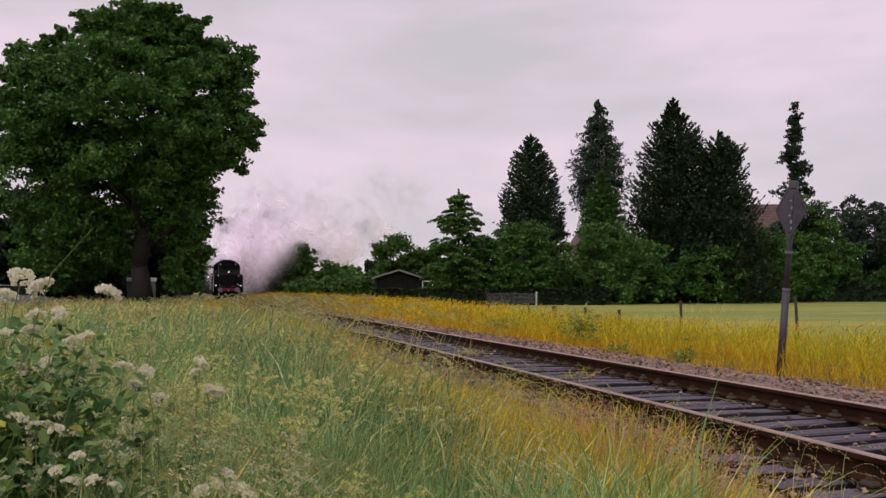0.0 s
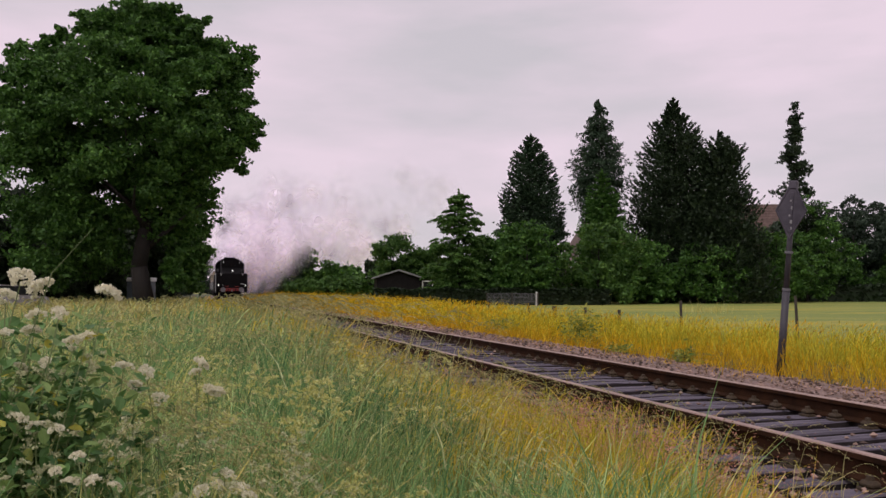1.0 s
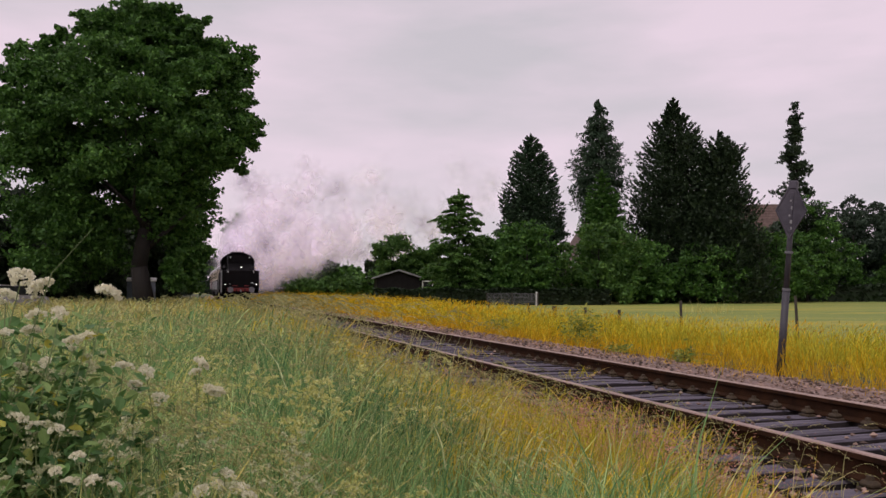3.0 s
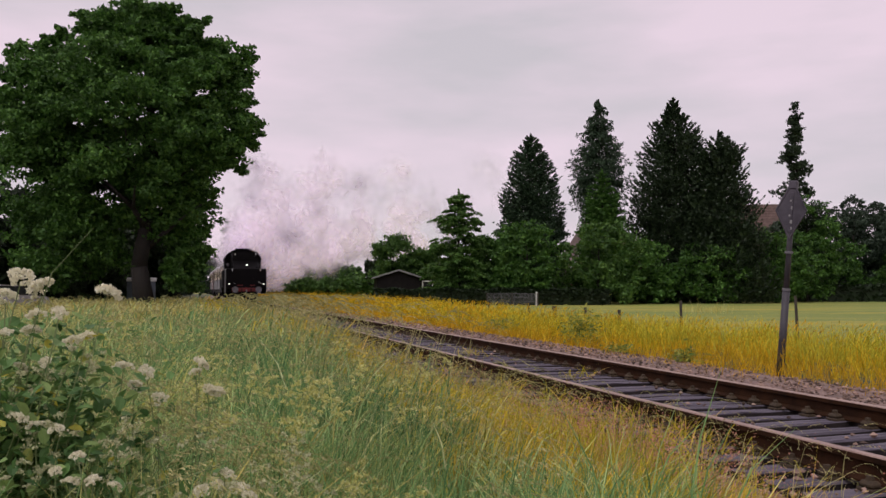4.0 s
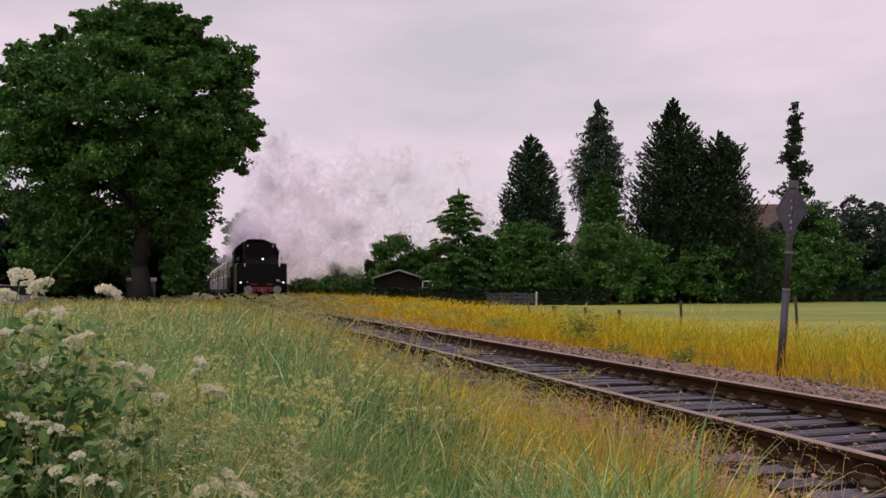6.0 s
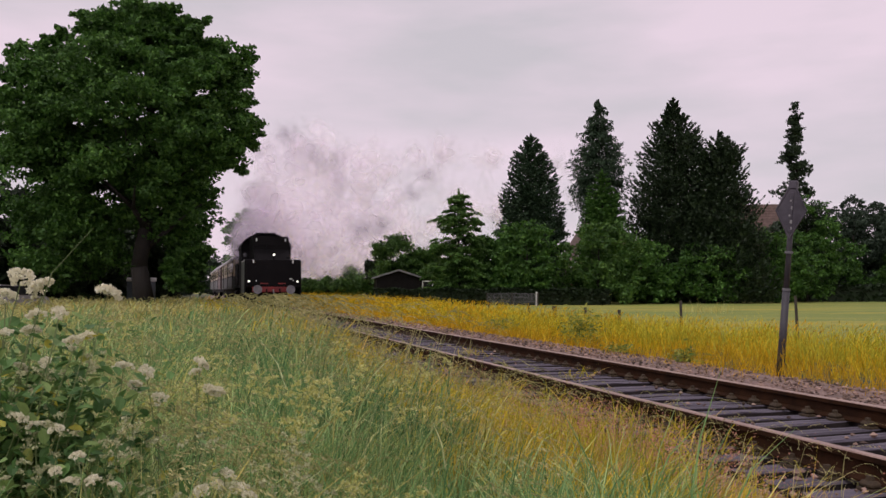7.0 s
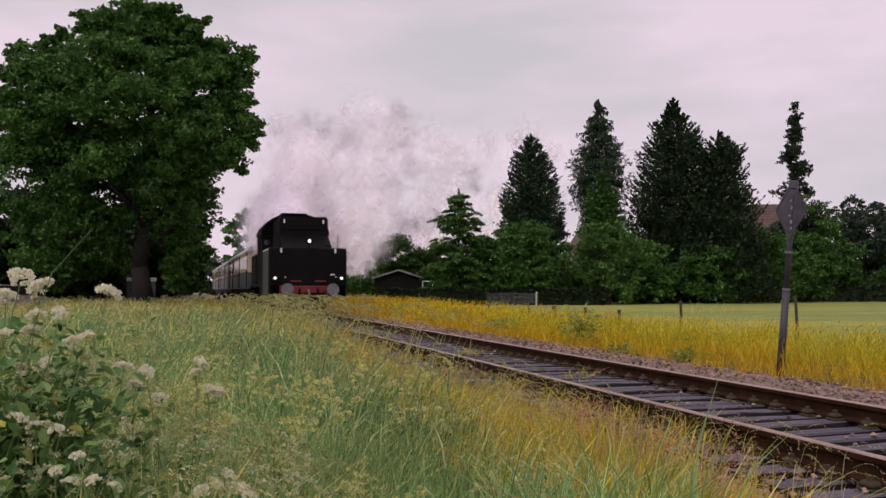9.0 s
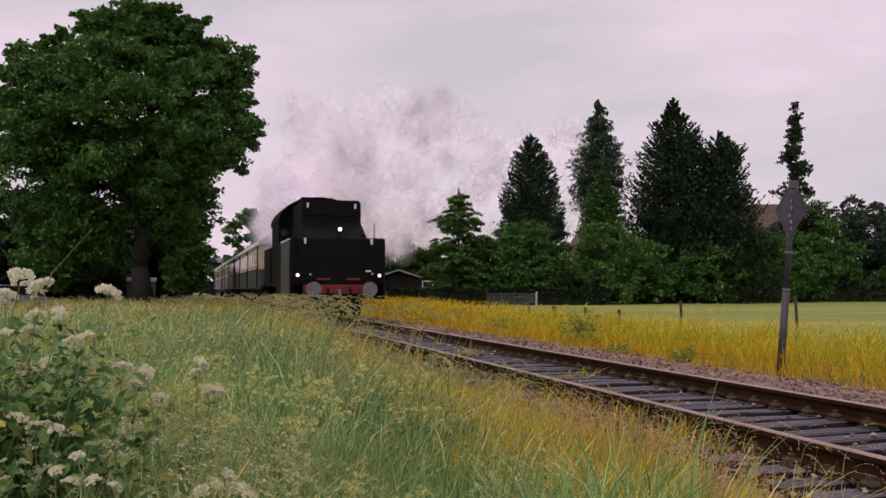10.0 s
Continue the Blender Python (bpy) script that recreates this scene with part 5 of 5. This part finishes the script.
ENGINE, ENGINE_WHEELS = make_engine()
COACHES = [make_coach("cream and grey-green railway coach with a pale roof", M_CREAM, M_GREYBLUE, None),
           make_coach("cream and grey-green railway coach with a maroon end", M_CREAM, M_GREYBLUE, M_MAROON),
           make_coach("pale cream and grey railway coach at the train's end", M_CREAM, M_GREYBLUE, None)]
COACH_AT = [11.9, 29.9, 47.9]
SPEED, START = 6.387, 88.35


def ride(t, back, length):
    """The pose of a vehicle whose leading end is back metres behind the train's head at t seconds."""
    s = START - SPEED * t + back
    p, q = line(s, 0, RAIL_Z), line(s + length, 0, RAIL_Z)
    d = q - p
    return Matrix.Translation(p) @ Euler((0, 0, math.atan2(-d.x, d.y))).to_matrix().to_4x4()


# ---------- steam and smoke: rigid puffs of thin veils ----------
def puff_mesh(name, seed, material, n=8):
    """A puff of radius 1: broad upright veils, turned about, thick in the middle and fading to nothing at the rim."""
    rng = np.random.default_rng(seed)
    c = np.clip(rng.normal(0, 0.26, (n, 3)), -0.5, 0.5)
    nn = rng.normal(0, 1, (n, 3)) * np.array((0.40, 1, 0.28))
    nn /= np.linalg.norm(nn, axis=1, keepdims=True)
    e = np.cross(nn, rng.normal(0, 1, (n, 3)))
    e /= np.linalg.norm(e, axis=1, keepdims=True)
    f2 = np.cross(nn, e)
    size = rng.uniform(0.65, 1.0, (n, 1))
    segs, rings = 11, (0.25, 0.5, 0.75, 1.0)
    wave = [rng.uniform(0.82, 1.12, (n, 1)) for _ in range(segs)]
    vs, thick = [c + nn * size * 0.12], [1.0]
    for q in rings:
        for i in range(segs):
            g = i * 2 * math.pi / segs
            vs.append(c + nn * size * 0.12 * (1 - q * q) + (e * math.cos(g) + f2 * math.sin(g)) * size * q * wave[i])
            thick.append((1 - q * q) ** 2.5)
    m = len(vs)
    v = np.stack(vs, 1).reshape(-1, 3)
    k = m * np.arange(n)[:, None]
    tri = [np.array((0, 1 + i, 1 + (i + 1) % segs)) for i in range(segs)]
    for b in range(len(rings) - 1):
        o, p = 1 + b * segs, 1 + (b + 1) * segs
        for i in range(segs):
            j = (i + 1) % segs
            tri += [np.array((o + i, p + i, p + j)), np.array((o + i, p + j, o + j))]
    f = np.concatenate([k + q for q in tri], 1).reshape(-1, 3)
    me = mesh_from(name, v, f, True)
    at = me.attributes.new("thickness", "FLOAT", "POINT")
    at.data.foreach_set("value", np.tile(thick, n).astype(np.float32))
    me.materials.append(material)
    return me


PLUME = tagged(new("steam_plume"), "drifting plume of pinkish white steam", "steam", kind="stuff")
VALVE = tagged(new("steam_plume"), "low drifting veil of white steam along the train", "steam", kind="stuff")
SMOKE = tagged(new("smoke_plume"), "drifting veil of grey locomotive smoke", "smoke", kind="stuff")
PUFFS = []
WHITE_PUFFS = [puff_mesh("steam_puff", 70 + i, M_STEAM) for i in range(5)]
THIN_PUFFS = [puff_mesh("steam_puff", 90 + i, M_THIN) for i in range(3)]
GREY_PUFFS = [puff_mesh("smoke_puff", 80 + i, M_SMOKE) for i in range(3)]


def drift(age, k):
    """How far a puff has gone from the chimney at that age: up fast, then with the wind across the pasture."""
    up = (-1.2 + 5.6 * k[2]) * (1 - math.exp(-age / 1.0)) + 14.0 * k[2] ** 2 * (1 - math.exp(-age / 6.0))
    spread = 0.55 * age
    wind = 2.6 * max(0.0, age - 0.35 * (1 - math.exp(-age / 0.35))) * (0.7 + 0.3 * k[2])
    return Vector((wind * (0.35 + 1.2 * k[0] * (0.32 + 0.95 * k[2])) + spread * (k[1] - 0.5), spread * (k[3] - 0.5) * 1.6, up))


def chimney_at(t):
    return line(START - SPEED * t + 9.9, 0, RAIL_Z + 3.75)


def make_puffs():
    rng = random.Random(9)
    born = -9.0
    while born < 9.9:
        for j in range(6):
            k = [rng.random() for _ in range(5)]
            grey, low = j in (3, 4), j > 3
            if low:
                k[0], k[2] = k[0] * 0.4, k[2] * 0.62
            thin = born < -3.0 and k[2] > 0.78
            size = rng.uniform(1.5, 2.1) if born > -1.0 else rng.uniform(2.0, 2.7) + 0.22 * min(9, -born)
            ob = new("smoke_puff" if grey else "steam_puff", rng.choice(THIN_PUFFS if thin else GREY_PUFFS if grey else WHITE_PUFFS))
            ob.parent = SMOKE if grey else VALVE if low else PLUME
            ob.scale = (size, size, size)
            PUFFS.append((ob, born + j * 0.035, k, (rng.uniform(-15, 15), rng.uniform(0, 360), rng.uniform(-25, 25))))
        born += 0.2


make_puffs()


def puff_rows(born, k, turn):
    rows = []
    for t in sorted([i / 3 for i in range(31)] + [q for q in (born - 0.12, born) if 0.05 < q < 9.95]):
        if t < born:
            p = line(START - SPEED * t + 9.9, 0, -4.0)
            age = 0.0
        else:
            age = t - born
            p = chimney_at(born) + drift(age, k)
        rows.append((t, Matrix.Translation(p) @ Euler([radians(a) + 0.05 * age for a in turn]).to_matrix().to_4x4()))
    return rows


# ---------- flowering plants in the foreground ----------

def ribbon(pts, w0, w1, bm):
    """A thin stem through points."""
    for i in range(len(pts) - 1):
        a, b = i / (len(pts) - 1), (i + 1) / (len(pts) - 1)
        bm_rod(pts[i], pts[i + 1], w0 + (w1 - w0) * a, w0 + (w1 - w0) * b, 5, bm)
    return bm


def blossom_mesh(seed, r, n=24):
    """A domed umbel: florets of small petals set close together with gaps between."""
    rng = np.random.default_rng(seed)
    a = np.arange(n) * 2.4 + rng.normal(0, 0.25, n)
    rad = np.sqrt((np.arange(n) + 0.5) / n) * r * rng.uniform(0.72, 1.0, n)
    florets = np.stack((np.cos(a) * rad, np.sin(a) * rad, 1.05 * np.sqrt(np.maximum(0.0, 1.25 - (rad / r) ** 2)) * r - 0.6 * r + rng.normal(0, 0.07, n) * r), -1)
    d = rng.normal(0, 1, (n * 14, 3))
    d /= np.linalg.norm(d, axis=1, keepdims=True)
    c = np.repeat(florets, 14, axis=0) + d * r * 0.17 * np.array([1, 1, 0.8])
    me = leaf_mesh("blossom", c, r * 0.23, rng, aspect=1.1, flat=0.9)
    me.materials.append(M_PETAL)
    return me


BLOSSOMS = [blossom_mesh(200 + i, 1.0) for i in range(4)]


def flower_plant(name, label, root, heads, leaves, seed, leaf_size, spread):
    """A plant of thin stems that rise from root to its heads: (x, y, z, radius)."""
    rng = np.random.default_rng(seed)
    plant = tagged(new(name), label, "wildflower")
    plant.location = root
    o = Vector(root)
    for i, (x, y, z, r) in enumerate(heads):
        tip = Vector((x, y, z)) - o
        foot = Vector((rng.normal(0, spread * 0.5), rng.normal(0, spread * 0.3), 0))
        mid = foot.lerp(tip, 0.55) + Vector((rng.normal(0, 0.03), rng.normal(0, 0.03), 0.05))
        part("stem", ribbon([foot, mid, tip - Vector((0, 0, r * 0.4))], 0.0032, 0.002, bmesh.new()), M_STEM, plant)
        fl = new("blossom", BLOSSOMS[i % 4])
        fl.parent = plant
        fl.location, fl.scale, fl.rotation_euler = tip, (1.3 * r, 1.3 * r, 1.25 * r), (rng.uniform(0.1, 0.8), rng.uniform(-0.3, 0.3), rng.uniform(0, 6))
    if leaves:
        n, (cx, cy, cz), (rx, ry, rz) = leaves
        d = rng.normal(0, 0.5, (n, 3))
        p = np.array((cx, cy, cz)) + d * np.array((rx, ry, rz)) - np.array(root)
        p = p[(p[:, 2] > 0.03) & (p[:, 2] < 1.13)]
        part("leaves", broad_leaves("leaves", p, leaf_size, rng), M_WEED, plant)
    return plant


def make_flowers():
    rng = random.Random(12)
    flower_plant("flowering_shrub", "leafy shrub with clusters of creamy white blossom at the meadow's edge", (-1.45, 2.7, 0),
                 [(-1.345, 2.70, 1.242, 0.036), (-1.262, 2.67, 1.206, 0.038), (-1.07, 2.70, 1.188, 0.040), (-1.40, 2.72, 1.18, 0.034), (-1.25, 2.61, 1.128, 0.024), (-1.175, 2.60, 1.134, 0.022),
                  (-1.275, 2.63, 1.075, 0.027), (-1.125, 2.60, 1.045, 0.027), (-1.09, 2.60, 1.060, 0.024), (-1.36, 2.63, 1.066, 0.026), (-1.22, 2.62, 0.985, 0.018), (-1.30, 2.62, 0.97, 0.018),
                  (-1.24, 2.50, 0.83, 0.024), (-1.19, 2.50, 0.80, 0.026), (-1.12, 2.48, 0.80, 0.022), (-1.30, 2.45, 0.79, 0.02)],
                 (3000, (-1.36, 2.75, 0.66), (0.32, 0.30, 0.44)), 301, 0.037, 0.16)
    flower_plant("meadow_flower", "tall meadow plant with small creamy white flower heads", (-1.05, 3.0, 0),
                 [(-1.125, 3.0, 0.935, 0.027), (-1.05, 3.02, 0.915, 0.025), (-1.085, 3.0, 0.866, 0.026), (-1.0, 3.0, 0.825, 0.025)], (60, (-1.05, 3.0, 0.45), (0.12, 0.12, 0.35)), 302, 0.04, 0.06)
    flower_plant("meadow_flower", "tall meadow plant with small creamy white flower heads", (-0.83, 3.0, 0),
                 [(-0.855, 3.0, 0.946, 0.026), (-0.865, 2.99, 0.917, 0.020), (-0.80, 3.0, 0.842, 0.030), (-0.83, 3.01, 0.858, 0.022)], (60, (-0.83, 3.0, 0.45), (0.12, 0.12, 0.35)), 303, 0.04, 0.06)
    flower_plant("meadow_flower", "low meadow plant with small creamy white flower heads", (-0.62, 2.4, 0),
                 [(-0.61, 2.40, 0.69, 0.022), (-0.565, 2.38, 0.652, 0.024), (-0.63, 2.40, 0.66, 0.02), (-0.53, 2.35, 0.64, 0.02), (-0.68, 2.42, 0.64, 0.02)], (50, (-0.6, 2.4, 0.4), (0.14, 0.12, 0.25)), 304, 0.04, 0.08)
    flower_plant("meadow_flower", "low meadow plant with small creamy white flower heads", (-0.95, 2.3, 0),
                 [(-0.98, 2.30, 0.76, 0.018), (-0.93, 2.28, 0.70, 0.018), (-1.0, 2.3, 0.69, 0.02), (-0.88, 2.3, 0.68, 0.017), (-1.04, 2.3, 0.72, 0.016)], (50, (-0.95, 2.3, 0.4), (0.14, 0.12, 0.25)), 305, 0.04, 0.08)
    # a long bare stalk that leans out of the shrub
    st = tagged(part("dry_stalk", ribbon([Vector((0, 0, 0)), Vector((0.06, 0, 0.75)), Vector((0.22, 0, 1.26)), Vector((0.345, 0.0, 1.40))], 0.0026, 0.0010, bmesh.new()), M_STEM), "long thin leaning grass stalk", "grass stalk")
    st.location = (-1.42, 2.6, 0)
    # a pale stalk that leans across the grass
    st = tagged(part("dry_stalk", ribbon([Vector((0, 0, 0)), Vector((0.10, 0, 0.33)), Vector((0.30, 0.06, 0.45)), Vector((0.52, 0.10, 0.53))], 0.004, 0.0015, bmesh.new()), M_STEM), "pale bent stalk lying over the grass", "grass stalk")
    st.location = (-1.12, 2.3, 0.20)
    # small frothy umbels among the grass, gathered plant by plant
    g = np.random.default_rng(15)
    for name, label, mat, spots, plants, umbels, size in (
            ("yellow_flowers", "frothy heads of small yellow flowers among the grass", M_YELLOW,
             ((-0.70, 3.3, 0.74, 0.24), (-0.52, 3.1, 0.68, 0.22), (-0.42, 3.5, 0.74, 0.26), (-0.62, 3.7, 0.78, 0.26), (-0.98, 3.3, 0.80, 0.20), (-1.5, 4.4, 0.84, 0.35), (-0.15, 4.3, 0.74, 0.25), (-2.0, 5.5, 0.92, 0.45), (-0.12, 2.9, 0.56, 0.22)), 8, 8, 0.0072),
            ("white_flowers", "greenish cream plumes of tiny flowers low in the grass", M_CREAMY,
             ((-0.66, 2.45, 0.62, 0.16), (-0.52, 2.4, 0.58, 0.14), (-0.86, 2.5, 0.66, 0.18), (-1.15, 2.45, 0.72, 0.14), (-1.28, 2.55, 0.86, 0.14), (-0.35, 2.5, 0.56, 0.16)), 6, 9, 0.0065)):
        tips = []
        for x, y, z, w in spots:
            px, py, pz = g.normal(x, w * 0.7, plants), g.normal(y, w * 0.8, plants), g.normal(z, 0.05, plants)
            for a, b, c in zip(px, py, pz):
                tips.append(np.stack((g.normal(a, 0.036, umbels), g.normal(b, 0.036, umbels), c - 0.08 * g.random(umbels) + 0.06), -1))
        tips = np.concatenate(tips)
        c = np.repeat(tips, 22, 0) + g.normal(0, 1, (len(tips) * 22, 3)) * np.array((0.0055, 0.0055, 0.0035))
        tagged(part(name, leaf_mesh(name, c, size, g, aspect=1.2, flat=0.8), mat), label, "wildflowers", kind="stuff")
    # two bright yellow cups at the standpoint's edge
    p = np.array(((-0.165, 2.1, 0.665), (-0.05, 2.1, 0.655)))
    tagged(part("buttercups", leaf_mesh("buttercups", np.repeat(p, 14, 0) + g.normal(0, 0.004, (28, 3)), 0.010, g, aspect=1.1), M_BRIGHT), "small bright yellow buttercups in the grass", "wildflowers", kind="stuff")
    # reddish dock spikes by the ballast
    n = 1000
    s, u = np.where(np.arange(n) % 3 == 0, g.uniform(3.4, 9.5, n), g.normal(4.7, 0.75, n)), np.minimum(g.normal(-1.98, 0.17, n), -1.5)
    x, y = ALONG.x * s + ACROSS.x * (u + OFFSET), ALONG.y * s + ACROSS.y * (u + OFFSET)
    k = np.tile(np.linspace(0.45, 1.0, 14), (n, 1))
    h = g.uniform(0.24, 0.52, n)[:, None]
    pts = np.stack((x[:, None] + g.normal(0, 0.01, k.shape) + 0.08 * k, y[:, None] + g.normal(0, 0.01, k.shape), k * h), -1).reshape(-1, 3)
    tagged(part("dock_spikes", leaf_mesh("dock_spikes", pts, 0.0065, g, aspect=2.4), M_DOCK), "reddish brown dock spikes beside the ballast", "weeds", kind="stuff")
    # tufts that lean over the nearer rail
    for seed, s, u, n in ((1, 7.0, -1.05, 60), (2, 6.2, -1.0, 70), (3, 5.5, -1.05, 70), (4, 8.6, -1.15, 50), (5, 10.5, -1.1, 50), (6, 12.5, -1.1, 50), (7, 14.5, -1.15, 50), (8, 5.0, -1.1, 60), (9, 7.8, -0.95, 40), (10, 9.6, 0.3, 26), (11, 13.5, 0.2, 26)):
        q = np.random.default_rng(400 + seed)
        p = line(s, u, 0)
        w = 0.12
        ob = blades("grass_tuft", "arching tuft of yellow-green grass beside the rails", q.normal(0, w, n), q.normal(0, w, n), np.full(n, 0.05), q.uniform(0.14, 0.34, n), np.full(n, 0.006 + 0.0006 * s), q, M_EDGE, lean=0.9, wind=(0.2, 0))
        del ob["kind"]
        ob.location = p
    # leafy clumps on the verge
    for seed, s, u, z, n, w, hh in ((5, 16.0, 3.5, 0.3, 700, 0.45, 0.34), (6, 11.5, 3.0, 0.1, 220, 0.25, 0.14), (7, 13.6, 3.0, 0.1, 200, 0.25, 0.12), (8, 21.0, 3.6, 0.2, 300, 0.5, 0.22)):
        q = np.random.default_rng(400 + seed)
        ob = tagged(new("weed_clump"), "low clump of green leafy weeds beside the rails", "weed")
        ob.location = line(s, u, 0)
        pts = q.normal(0, 0.5, (n, 3)) * np.array((w, w, hh)) + np.array((0, 0, z + hh * 0.4))
        part("leaves", leaf_mesh("leaves", np.maximum(pts, [-9, -9, 0.02]), 0.035, q, aspect=3.0), M_VERGEWEED, ob)


make_flowers()



# ---------- all that moves ----------
def motions():
    times = [i * 0.5 for i in range(21)]
    walk(ENGINE, [(t, ride(t, 0.0, 11.3)) for t in times])
    for (co, _), back in zip(COACHES, COACH_AT):
        walk(co, [(t, ride(t, back, 17.6)) for t in times])
    spin = [i * 0.1 for i in range(101)]
    for sets in (ENGINE_WHEELS, *[w for _, w in COACHES]):
        for ws in sets:
            p, r = ws.location.copy(), ws["r"]
            walk(ws, [(t, Matrix.Translation(p) @ Euler((SPEED * t / r, 0, 0)).to_matrix().to_4x4()) for t in spin])
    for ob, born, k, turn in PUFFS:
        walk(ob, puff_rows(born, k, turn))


motions()
